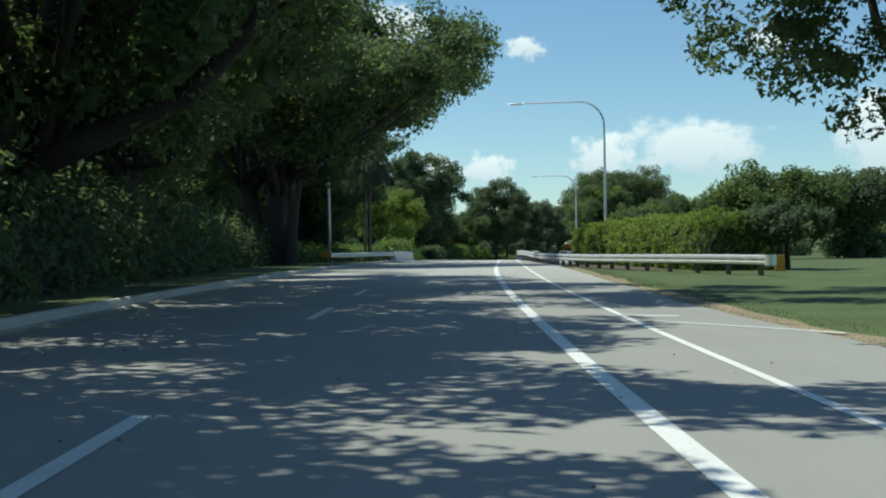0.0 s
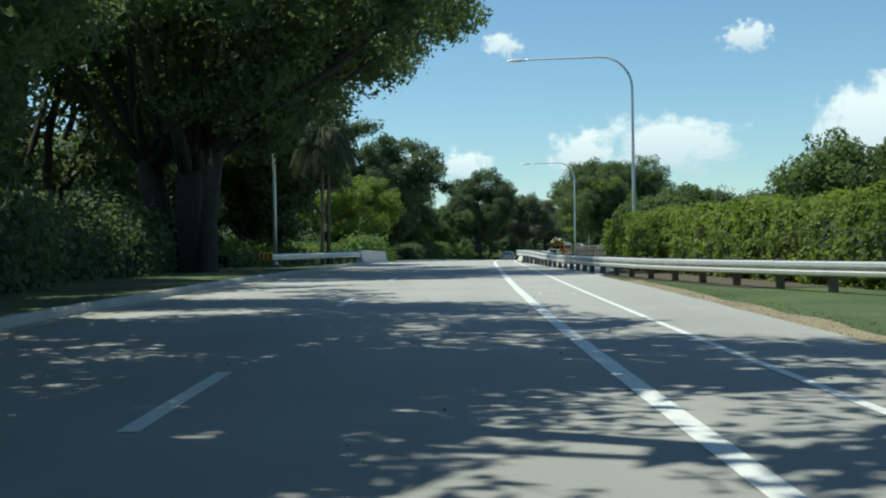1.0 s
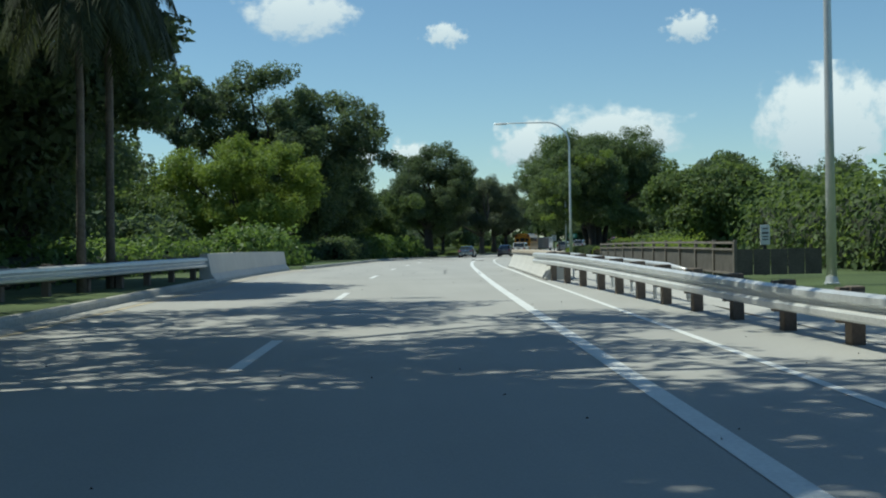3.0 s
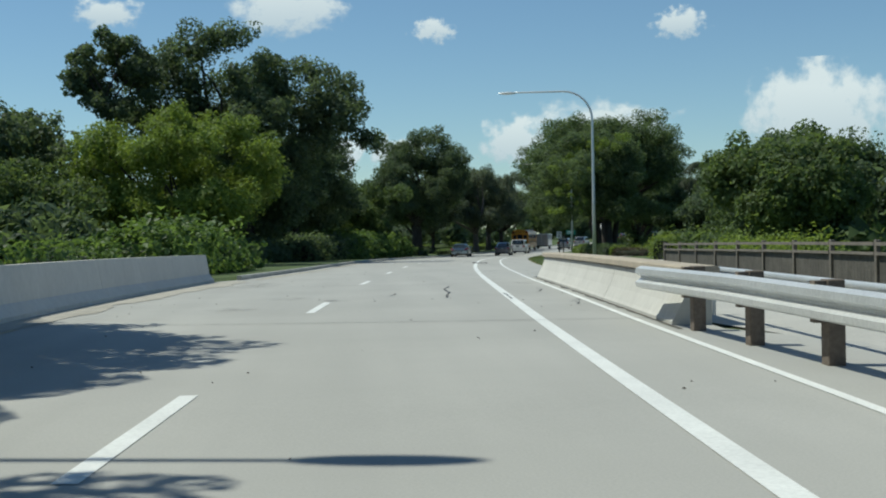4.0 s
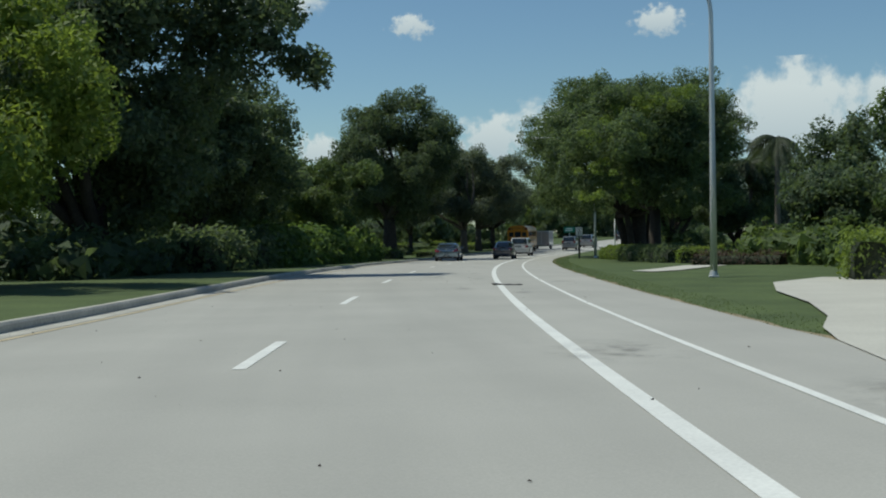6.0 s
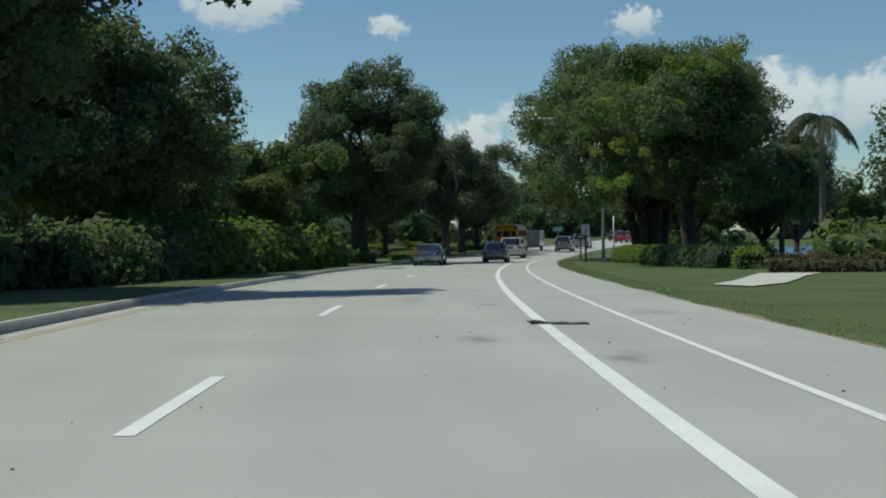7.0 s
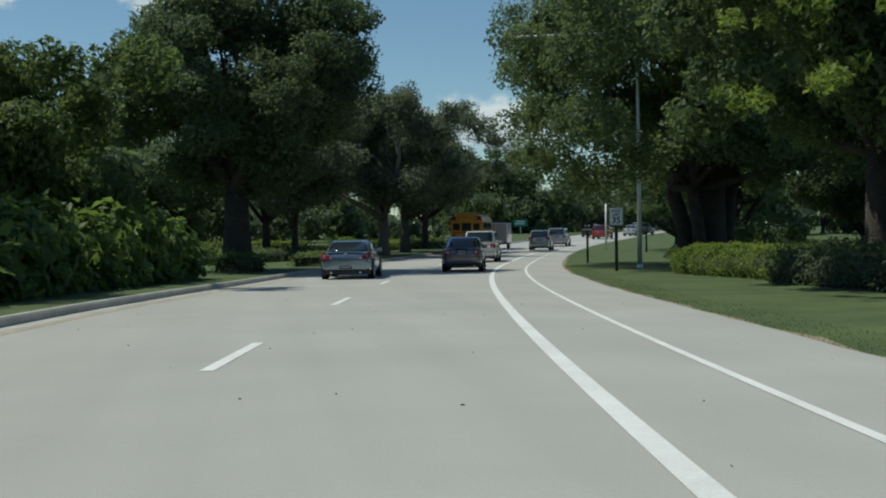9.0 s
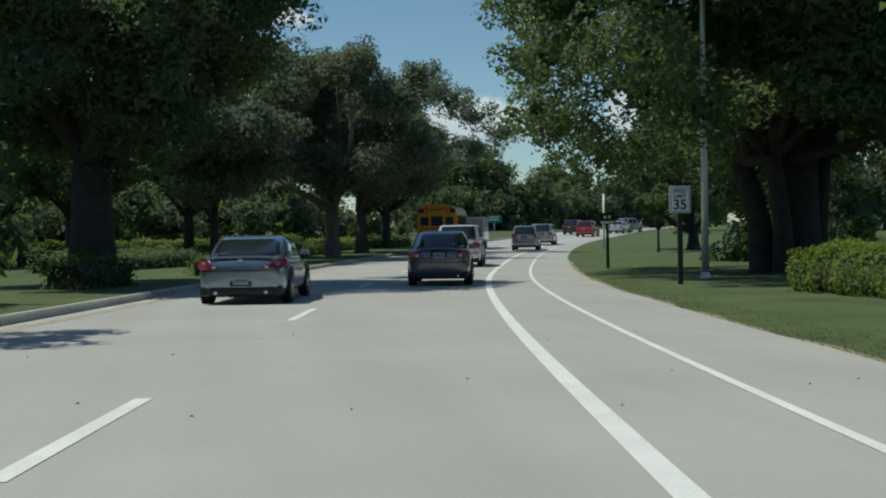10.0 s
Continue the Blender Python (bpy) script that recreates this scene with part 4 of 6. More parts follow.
sign("notice_sign", 11.65, 89.3, 0.27, 0.55, 1.12, 0, SIGN_W, "small white notice on a black post by the fence", BLACK, 0.09, (), ((0, 0.17, 0.16, 0.03), (0, 0.05, 0.18, 0.05), (0, -0.05, 0.16, 0.03), (0, -0.13, 0.17, 0.03)), BLACK)

# ---- trees: left of the road ----
FIC = "huge dark ficus with a fluted trunk overhanging the road"
DRK = "tall dark green broadleaf tree with a lumpy crown"
tree(-11.2, 6.0, 13, 8.6, 7, 4.0, 11, L_FICUS, 12000, 0.32, 0.5, FIC, 30, (1.2, 2.2), extra=[(6.5, 1, 7.5, 1.6), (8.0, -3, 8.0, 1.6), (8.5, 4, 9, 1.5), (5, 3, 8, 1.7), (3, 6, 8, 1.8), (4.5, 0, 8.2, 1.7)], core=0.48, xcore=0.85)
tree(-9.8, 17.5, 14, 8.2, 6.5, 3.6, 10, L_FICUS, 17000, 0.32, 0.55, FIC, 40, (1.1, 2.0), extra=[(5.2, 2, 8.2, 1.6), (5.0, -5, 8.5, 1.6), (5.5, -2.2, 9.0, 1.5), (3.5, -4, 10, 1.7), (10.5, -3, 10.5, 1.4), (4, -6, 8, 1.7), (6.5, -7, 8.5, 1.6), (2, -8, 8, 1.7), (5, 5, 8.4, 1.7), (8.5, 6, 9.2, 1.5), (1, 1, 7.5, 2.2), (3.5, 1.5, 8, 2.2), (4.5, -2, 8, 2.0), (0, -3, 8, 2.0), (2, 4, 8, 2.0)], core=0.60, xcore=1.0)
tree(-10.6, 28.5, 15, 8.6, 8.6, 2.2, 12, L_FICUS, 18000, 0.28, 0.75, FIC, 52, (1.4, 2.4), trunks=3, fork=2.6, extra=[(6.5, 3, 8.5, 2.2), (8.4, -2, 9.5, 2.2), (5, 5, 6, 1.8), (7.5, 5, 10, 2.0), (9.6, 4, 9.6, 1.5), (9.8, -4, 10, 1.5), (6, -5, 8.6, 2.0), (3, -6, 8, 2.0), (10.6, 0, 10.2, 1.7), (4, 7.5, 8.8, 2.0), (7, 8, 9.6, 1.8), (5, 0, 8.4, 2.0), (8, 2, 9, 1.9), (10.4, -2.5, 9.6, 1.8), (12.2, 2, 10, 1.5), (12.4, -4.5, 10.2, 1.6), (6, 4, 8.4, 1.9), (12.6, -1, 10.4, 1.5)], hollow=0.35, core=0.58, xcore=1.15)
tree(-10.4, 39.5, 14, 8.0, 6.4, 2.4, 9, L_FICUS, 17000, 0.28, 0.5, FIC, 54, (1.2, 2.1), extra=[(6.4, 0, 8.6, 1.9), (6.6, -3, 9.4, 1.6), (6.0, 2, 9.0, 1.6), (3.4, 4.6, 8.6, 1.8), (1, 5.2, 8, 1.8), (5, -5, 9, 1.7)], core=0.46, xcore=0.9, fork=3.4)
tree(-14.5, 50.0, 13.5, 6.5, 8, 1.5, 13, L_FICUS, 15000, 0.30, 0.5, DRK, 34, (1.3, 2.2), extra=[(7.6, -3.8, 9.4, 1.1), (6.0, 2, 9.4, 1.4), (7, -1.5, 9.8, 1.2)])
tree(-9.2, 66.0, 16.5, 9.0, 9.2, 3.4, 14, L_FICUS, 27000, 0.30, 0.58, FIC, 56, (1.4, 2.4), trunks=6, fork=4.2, extra=[(8.4, 0, 10.5, 2.4), (10.2, 2.0, 11.5, 2.0), (8.2, -4, 9.0, 2.2), (7, 5, 8.6, 2.0), (9.5, -2.0, 12, 2.2), (10.5, -5, 11, 1.7), (10.2, 6, 11, 1.7), (3, -8.5, 9, 2.1), (4.6, -7.4, 10, 1.9), (0, -9, 9, 2.0), (5, -5.4, 9, 2.0), (8, -5.0, 10, 1.8), (2, -5.6, 9, 2.0), (4, -1, 8.6, 2.0), (6.5, 3, 9, 2.0), (8, 8.6, 10, 2.0), (5, 9.2, 9, 2.0), (10, 8.2, 11, 1.7), (1.5, 9.2, 8.5, 2.0)], hollow=0.3, core=0.46, xcore=1.1)
tree(-17.0, 72.0, 14, 7.0, 8, 1.0, 15, L_DARK, 3900, 0.45, 0.5, DRK, 30, (1.6, 2.6))
tree(-10.2, 89.5, 14.0, 6.0, 5.4, 0.6, 16, L_DARK, 26000, 0.30, 0.4, "tall dark drooping tree behind the palms", 50, (1.1, 2.0))
tree(-13.5, 81.0, 13.0, 5.0, 6, 1.0, 53, L_FICUS, 9000, 0.30, 0.4, DRK, 28, (1.3, 2.2), extra=[(7.0, -3, 9.6, 1.6), (8.4, -1.2, 10.6, 1.4), (7.6, -3, 12.0, 1.6), (8.8, -0.5, 8.6, 1.1), (6.0, -3.5, 8.0, 1.4), (6.4, -2, 13.4, 1.7), (9.0, -1, 12.2, 1.2)], xcore=0.8)
tree(-14.5, 107.0, 13, 6.0, 8, 0.8, 17, L_DARK, 7200, 0.36, 0.4, DRK, 28, (1.6, 2.6))
tree(-7.7, 140.0, 9.0, 7.4, 5.5, 0.4, 18, L_LIME, 22000, 0.22, 0.25, "spreading yellow-green flowering tree with fine leaves", 54, (1.0, 1.8), fork=1.0)
tree(-16.0, 137.5, 6.0, 5.0, 5.0, 0.4, 54, L_MID, 9000, 0.28, 0.25, "bushy green tree beside the flowering tree", 24, (1.0, 1.8), fork=1.0)
tree(-5.3, 154.5, 15.6, 6.5, 5.8, 0.8, 19, L_DARK, 26000, 0.30, 0.5, DRK, 62, (1.0, 2.0), extra=[(7.6, -1.0, 8.0, 1.0), (8.4, -1.4, 7.6, 1.0), (6.4, -0.8, 8.8, 1.6), (5.2, -1, 7.7, 1.4), (4.0, -1, 9.4, 1.3), (4.8, -1, 10.6, 1.6), (6.2, -1.5, 10.0, 1.4), (4.2, 1, 12.5, 1.7), (6.2, 1, 11.5, 1.5), (7.2, 1, 10.2, 1.2), (-5, 0, 13.2, 2.2), (-3, -1, 14.0, 2.0), (-6.6, -1, 11.6, 2.0), (-7.2, 0, 9.4, 2.0), (-1, -2, 14.6, 1.7), (-3.5, -1, 11.6, 2.0), (-4.6, -1, 9.6, 2.1)], hollow=0.35, xcore=0.9)
tree(-13.2, 150.0, 14.8, 3.2, 3.0, 8.2, 20, L_DARK, 7000, 0.26, 0.22, "slender tree with an open rounded crown on a bare trunk", 20, (0.7, 1.2), fork=6.8, core=0.4)
tree(-20.0, 148.0, 10.5, 7.0, 8, 0.5, 21, L_DARK, 6000, 0.42, 0.4, DRK, 26, (1.6, 2.6))
tree(-3.6, 171.0, 11.4, 4.2, 7.4, 0.8, 22, L_DARK, 18000, 0.30, 0.4, DRK, 40, (1.1, 1.9), extra=[(4.8, 0, 4.4, 1.4), (4.0, -1, 5.8, 1.3), (4.6, 3, 5.0, 1.3)], xcore=0.8)
tree(-3.2, 187.0, 11.8, 5.2, 6.5, 0.8, 23, L_DARK, 10000, 0.30, 0.4, DRK, 30, (1.2, 2.0), extra=[(4.0, 0, 8.6, 1.5), (3.0, -2, 9.8, 1.6), (1.6, 0, 11.2, 1.6)], xcore=0.8)
tree(1.6, 196.0, 8.4, 5.2, 5.0, 0.5, 24, L_MID, 14000, 0.27, 0.25, "mid-green bushy tree behind the shrub bank", 30, (0.9, 1.6), extra=[(4.4, -3.2, 6.4, 1.1), (5.0, -5.0, 6.0, 0.9)])
tree(8.6, 209.0, 13.4, 6.2, 6.4, 2.6, 25, L_DARK, 42000, 0.22, 0.62, DRK, 72, (1.0, 1.9), fork=3.4, extra=[(4.8, 0, 8.8, 1.4), (2.4, -1, 12.8, 1.7), (3.8, 1, 11.8, 1.6), (1.2, 1, 13.2, 1.4), (0.2, 0, 12.4, 1.7), (3.4, -2, 10.6, 1.6), (-2, 0, 11.8, 1.7), (5.0, 0, 10.4, 1.3), (5.8, 7.5, 10.0, 1.1), (4.8, 6, 9.2, 1.3)], hollow=0.35, xcore=0.9)
OAK = "grey-green live oak with a wide crown and forked trunk"
tree(18.4, 241.0, 12.8, 7.2, 6.5, 2.2, 26, L_GREY, 24000, 0.24, 0.42, OAK, 52, (1.1, 1.9), fork=2.4, bark=BARK_GREY)
tree(21.5, 253.0, 12.2, 7.0, 6.5, 2.6, 27, L_GREY, 23000, 0.24, 0.4, OAK, 50, (1.1, 1.9), fork=2.4, bark=BARK_GREY, extra=[(6, 0, 9.8, 1.7), (7.5, -1, 8.8, 1.6), (9.0, -2, 7.6, 1.4), (8, 2, 6.6, 1.4), (5, 2, 10.8, 1.6)], xcore=0.8)
tree(25.0, 266.0, 11.2, 6.0, 6.0, 2.6, 28, L_GREY, 14000, 0.25, 0.35, OAK, 40, (1.1, 1.8), fork=2.3)
tree(12.0, 234.0, 9.4, 5.0, 5.0, 2.2, 29, L_GREY, 11000, 0.26, 0.25, OAK, 30, (1.0, 1.7), fork=2.2)
tree(4.0, 246.0, 9.5, 5.5, 5.5, 2.2, 30, L_DARK, 5400, 0.34, 0.28, "shade tree in the planted median", 28, (1.2, 2.0), fork=2.2)
tree(10.5, 253.0, 11.0, 6.5, 6.0, 2.4, 74, L_DARK, 4800, 0.34, 0.35, "shade tree in the planted median", 32, (1.3, 2.2), fork=2.4)
tree(-1.0, 254.0, 11.5, 6.5, 6.0, 2.4, 75, L_DARK, 4200, 0.36, 0.35, "shade tree in the planted median", 30, (1.3, 2.2), fork=2.4)
# ---- trees: right of the road ----
tree(13.0, 27.5, 12.0, 8.4, 6.0, 3.9, 31, L_FICUS, 17000, 0.22, 0.45, "broadleaf tree with branches hanging over the verge", 40, (0.9, 1.7), extra=[(-3.2, 1, 4.0, 0.9), (-1.5, 0, 3.6, 0.9), (-7.2, 0, 6.6, 0.9), (-5.0, 0, 4.9, 1.0), (-6.6, 1, 5.6, 0.9), (-7.6, 0, 7.6, 0.8)], core=0.45)
UMB = "rounded dark tree beyond the clipped hedge"
tree(20.0, 73.0, 5.9, 4.8, 4.8, 1.4, 32, L_MID, 10000, 0.26, 0.2, UMB, 28, (1.0, 1.6))
tree(27.0, 79.0, 5.8, 4.8, 4.8, 1.4, 33, L_DARK, 9000, 0.28, 0.2, UMB, 26, (1.0, 1.6))
tree(34.0, 92.0, 6.5, 5.0, 5.0, 1.2, 34, L_MID, 8000, 0.28, 0.2, UMB, 24, (1.0, 1.6))
tree(12.4, 44.5, 2.55, 1.9, 1.9, 0.7, 35, L_DARK, 5000, 0.15, 0.1, "small round clipped tree at the hedge's end", 18, (0.5, 0.8), core=0.75)
MID = "dense mid-green tree with foliage down to the ground"
for x, y, top, r, sd, lf, n in ((20.6, 125, 6.0, 3.8, 41, L_MID, 12000), (24.5, 136, 7.0, 4.3, 42, L_DARK, 12000), (28.5, 150, 8.2, 5.0, 43, L_MID, 16000), (31.5, 168, 5.6, 4.2, 44, L_DARK, 12000),
                                (35.0, 160, 8.6, 5.2, 45, L_MID, 6000), (35.5, 175, 9.6, 5.4, 46, L_DARK, 6500), (43.0, 169, 8.0, 5.2, 47, L_DARK, 5000), (33.0, 140, 7.5, 5.0, 48, L_DARK, 5000)):
    tree(x, y, top, r, r * 1.05, 0.3, sd, lf, n, 0.27, 0.22, MID, 30, (1.0, 1.7))
tree(30.4, 210.4, 17.2, 9.3, 9.4, 2.6, 51, L_FICUS, 84000, 0.235, 0.6, "giant spreading shade tree with a massive fluted trunk on the lawn", 104, (1.4, 2.4), trunks=5, fork=3.6,
     extra=[(-7.2, 4, 9.0, 2.0), (-8.4, 0, 6.8, 1.7), (-6.4, 8, 7.4, 1.8), (7.0, -2, 11.0, 2.2), (-6.5, 5, 5.0, 1.6), (-5, -4, 4.8, 1.6), (7.5, 2, 13.5, 2.0), (5, 0, 15.0, 2.0), (-4, 7, 4.2, 1.8), (0, 8, 4.4, 1.8), (-7.0, -4.5, 6.2, 1.6), (5, 6, 4.5, 1.8), (6.5, -3, 4.6, 1.7), (-8.0, -7, 11.0, 2.0), (-8.2, -6.5, 8.4, 1.8), (-6.8, -8, 13.0, 1.8), (-8.2, -7.5, 6.0, 1.5), (-6, -8, 9.6, 2.0), (-7.6, 2, 11.6, 1.9), (-9.2, -2, 9.4, 1.8), (-7.8, 3, 5.4, 1.5), (-5.8, 9, 10.0, 2.0)], hollow=0.4, core=0.46, xcore=0.8)
limy = tree(25.0, 185.6, 11.9, 4.0, 5.4, 2.4, 55, L_FICUS, 40000, 0.24, 0.42, "shade tree with lime young leaves on its tips", 64, (1.0, 1.8), fork=3.0, extra=[(-4.6, -2, 5.0, 1.2), (-4.2, 2, 4.4, 1.1), (3.6, -2, 4.2, 1.2), (0.5, -4.0, 4.0, 1.2), (-5.0, -3, 8.0, 1.6), (-5.4, 0, 9.0, 1.6), (-4.4, -6, 7.6, 1.5), (-4.8, 3, 8.2, 1.6), (-3.2, -7.2, 8.0, 1.5), (-4.0, -8.6, 7.0, 1.4), (-5.6, -1, 6.6, 1.3), (-3, -2, 10.4, 1.5)], hollow=0.4, xcore=0.9)
rng = np.random.default_rng(77)
sprays = [(rng.uniform(-6.4, -3.2), rng.uniform(-9.8, -3.5), rng.uniform(3.6, 8.4), rng.uniform(0.22, 0.42)) for _ in range(34)] + [(rng.uniform(-4.0, 1.0), rng.uniform(-5.0, 0), rng.uniform(9.2, 10.9), rng.uniform(0.35, 0.65)) for _ in range(26)]
v, f = clump_leaves(sprays, 7000, 0.18, rng, 0, 0.45, subs=3)
tri_mesh("young_leaves", v, f, L_LIME, limy)["label"] = "lime green young leaf sprays"
tree(38.0, 227.0, 12.0, 7.5, 7.5, 1.5, 52, L_FICUS, 8400, 0.32, 0.5, DRK, 40, (1.5, 2.4))
tree(52.0, 236.0, 13.5, 4.5, 5.0, 2.4, 56, L_GREY, 7200, 0.28, 0.3, "tall grey-green tree by the lake", 34, (1.0, 1.7))
tree(40.5, 215.0, 9.5, 5.0, 5.0, 1.0, 58, L_DARK, 11000, 0.28, 0.35, "dark drooping tree between the giant tree and the palms", 32, (1.0, 1.8))
tree(44.0, 252.0, 11.0, 6.5, 6.5, 1.2, 57, L_DARK, 5400, 0.34, 0.4, DRK, 30, (1.4, 2.3))
# small young trees on the bend's lawn
for x, y in ((39.0, 245.5),):
    tree(x, y, 4.2, 1.6, 1.6, 1.9, int(x), L_MID, 2200, 0.2, 0.08, "small young tree on the lawn of the bend", 12, (0.4, 0.7), core=0.5)

# ---- far trees, copies of three ----
protos = [tree(-36, 30, 13, 6.5, 6.5, 1.0, 61, L_DARK, 2300, 0.6, 0.35, "distant broadleaf tree in the parkland", 26, (1.5, 2.5), group="distant trees"),
          tree(-36, 60, 10, 5.5, 5.5, 0.8, 62, L_MID, 2300, 0.6, 0.3, "distant broadleaf tree in the parkland", 24, (1.4, 2.3), group="distant trees"),
          tree(48, 340, 14, 6.5, 6.5, 1.0, 63, L_FICUS, 2300, 0.6, 0.35, "distant broadleaf tree in the parkland", 28, (1.5, 2.5), group="distant trees")]
rng = np.random.default_rng(9)
FAR = []
for k in range(14):   # beyond the bend, ahead
    FAR.append((34 + k * 9 + rng.uniform(-2, 2), 338 + k * 6 + rng.uniform(-5, 5), rng.uniform(0.7, 0.95)))
for k in range(8):    # far left
    FAR.append((-32 - rng.uniform(0, 10), 90 + k * 22 + rng.uniform(-5, 5), rng.uniform(0.9, 1.1)))
for k in range(8):    # left of the median
    FAR.append((-18 + k * 5 + rng.uniform(-2, 2), 272 + k * 7 + rng.uniform(-6, 6), rng.uniform(0.7, 0.95)))
for k in range(8):    # right
    FAR.append((54 + k * 13 + rng.uniform(-4, 4), 110 + k * 6 + rng.uniform(-5, 5), rng.uniform(0.55, 0.75)))
for k in range(12):   # the far shore
    FAR.append((70 + k * 12 + rng.uniform(-4, 4), 318 - k * 3 + rng.uniform(-6, 6), rng.uniform(0.6, 0.8)))
for x, y, sc in FAR:
    if lake(x, y) > 0.05:
        continue
    copy_thing(protos[int(rng.integers(3))], pose(x, y, ground_z(x, y), 0, 0, float(rng.uniform(0, 360))) @ Matrix.Diagonal((sc, sc, sc, 1)))
# three unseen trees added behind the start to block sky light
tree(-9.6, -7.0, 13, 8.0, 6.5, 4.0, 71, L_FICUS, 6000, 0.42, 0.5, FIC, 30, (1.5, 2.5), extra=[(7, 0, 8.5, 1.8), (8.5, 3, 9.5, 1.7)])
tree(-9.4, -22.0, 13, 8.5, 8, 4.0, 72, L_FICUS, 5000, 0.45, 0.5, FIC, 30, (1.5, 2.6))
tree(12.5, -16.0, 12, 8.0, 7, 3.6, 73, L_FICUS, 5000, 0.45, 0.45, FIC, 30, (1.5, 2.5))
WL = "dense dark woodland and undergrowth behind the roadside"
woods([(-23, -20), (-22, 40), (-25, 100)], 11, 6, 1.0, 1, L_DARK, WL)
woods([(-25, 100), (-22, 150), (-14, 190), (-8, 225)], 9, 6, 1.0, 2, L_DARK, WL)
woods([(-30, 280), (0, 292), (22, 302), (34, 318)], 8, 6, 1.1, 3, L_DARK, WL)
woods([(36, 338), (70, 362), (120, 392), (190, 440)], 11, 8, 0.9, 4, L_MID, WL)
woods([(24, 78), (36, 100), (44, 130), (50, 150)], 4.5, 5, 0.9, 5, L_DARK, WL)
woods([(40, 150), (48, 174), (49, 184)], 6.0, 5, 1.0, 6, L_DARK, WL)
woods([(-17, 8), (-16, 30), (-16, 56)], 5.5, 4, 1.3, 7, L_FICUS, WL, 0.4)
woods([(-13, 56), (-14, 80), (-13, 110), (-10.5, 128)], 4.5, 3, 1.3, 8, L_DARK, WL, 0.4)
woods([(-18, 205), (-8, 222), (2, 236)], 11, 6, 1.3, 10, L_DARK, WL)
woods([(-30, 300), (0, 312), (26, 325)], 12, 8, 0.9, 11, L_GREY, WL)
woods([(21.5, 122), (24, 138), (27, 152), (28, 172)], 3.6, 3, 1.4, 12, L_MID, WL, 0.36)
woods([(66, 303), (92, 312), (130, 318), (170, 312)], 12, 6, 1.0, 13, L_DARK, WL)
woods([(35, 224), (42, 231), (49, 238)], 3.6, 3, 1.2, 14, L_FICUS, WL, 0.36)
woods([(-22, 262), (-6, 268), (8, 277), (22, 292)], 8.5, 5, 1.2, 15, L_DARK, WL)
woods([(44, 332), (56, 338), (66, 346), (80, 353)], 11, 4, 1.6, 17, L_DARK, WL)
woods([(-7, 146), (-3, 160), (-2.5, 172)], 3.0, 3, 1.5, 9, L_DARK, WL, 0.36)


# ---- palms ----
def palm(x, y, height, seed, label, r=0.15, fronds=16, length=3.2, droop=1.0):
    rng = np.random.default_rng(seed)
    ob = thing("palm", pose(x, y, ground_z(x, y)), label, "palm", "royal palms")
    raw("trunk", *tube([(0, 0, -0.1), (0.02, 0, height * 0.3), (0.05, 0.03, height * 0.7), (0, 0, height)], [r * 1.3, r * 1.1, r, r * 0.8], 12), BARK_GREY, ob, True)
    raw("crownshaft", *tube([(0, 0, height - 0.02), (0, 0, height + 0.6), (0, 0, height + 1.1)], [r * 0.95, r * 0.8, r * 0.35], 10), L_PALM, ob, True)
    for k in range(fronds):
        a = 2 * math.pi * k / fronds + rng.uniform(-0.2, 0.2)
        lift = rng.uniform(-0.2, 1.1)
        vs, fs, spine = [], [], []
        for i in range(15):
            t = i / 14
            out = length * (t - 0.25 * t * t)
            spine.append(Vector((math.cos(a) * out, math.sin(a) * out, height + 1.0 + lift * length * 0.5 * t - droop * length * 0.75 * t * t)))
        v0, f0 = tube(spine, [0.035 * (1 - i / 15) + 0.006 for i in range(15)], 5)
        vs, fs = list(v0), list(f0)
        side = Vector((-math.sin(a), math.cos(a), 0))
        for i in range(1, 15):
            for j in range(3):
                p = spine[i - 1].lerp(spine[i], j / 3)
                d = (spine[i] - spine[i - 1]).normalized()
                ll = 0.75 * math.sin(math.pi * min(1, 0.15 + 0.85 * i / 15)) + 0.12
                for sg in (1, -1):
                    tip = p + side * sg * ll * 0.6 + d * ll * 0.45 - Vector((0, 0, ll * rng.uniform(0.45, 0.9)))
                    m = p.lerp(tip, 0.45) + Vector((0, 0, 0.06))
                    w = d * 0.045
                    q = len(vs)
                    vs += [p, m + w, tip, m - w]
                    fs.append((q, q + 1, q + 2, q + 3))
        raw("frond", vs, fs, L_PALM, ob)
    return ob


tree(-8.8, 90.5, 10.6, 4.3, 4.2, 0.5, 76, L_DARK, 7200, 0.28, 0.3, "dark bushy tree behind the palms", 34, (0.9, 1.6))
palm(-5.35, 85.3, 6.7, 1, "pale-trunked palm with drooping fronds behind the guardrail", 0.09, 24, 2.3, 1.55)
palm(-5.5, 83.0, 6.2, 2, "pale-trunked palm with drooping fronds behind the guardrail", 0.085, 22, 2.2, 1.55)
palm(39.0, 200.5, 8.4, 3, "tall palm with drooping fronds near the lake", 0.2)
palm(41.6, 214.0, 7.4, 4, "palm with drooping fronds near the lake", 0.18)
palm(-1.5, 203.0, 7.6, 5, "tall palm behind the trees", 0.16, 14, 2.6)

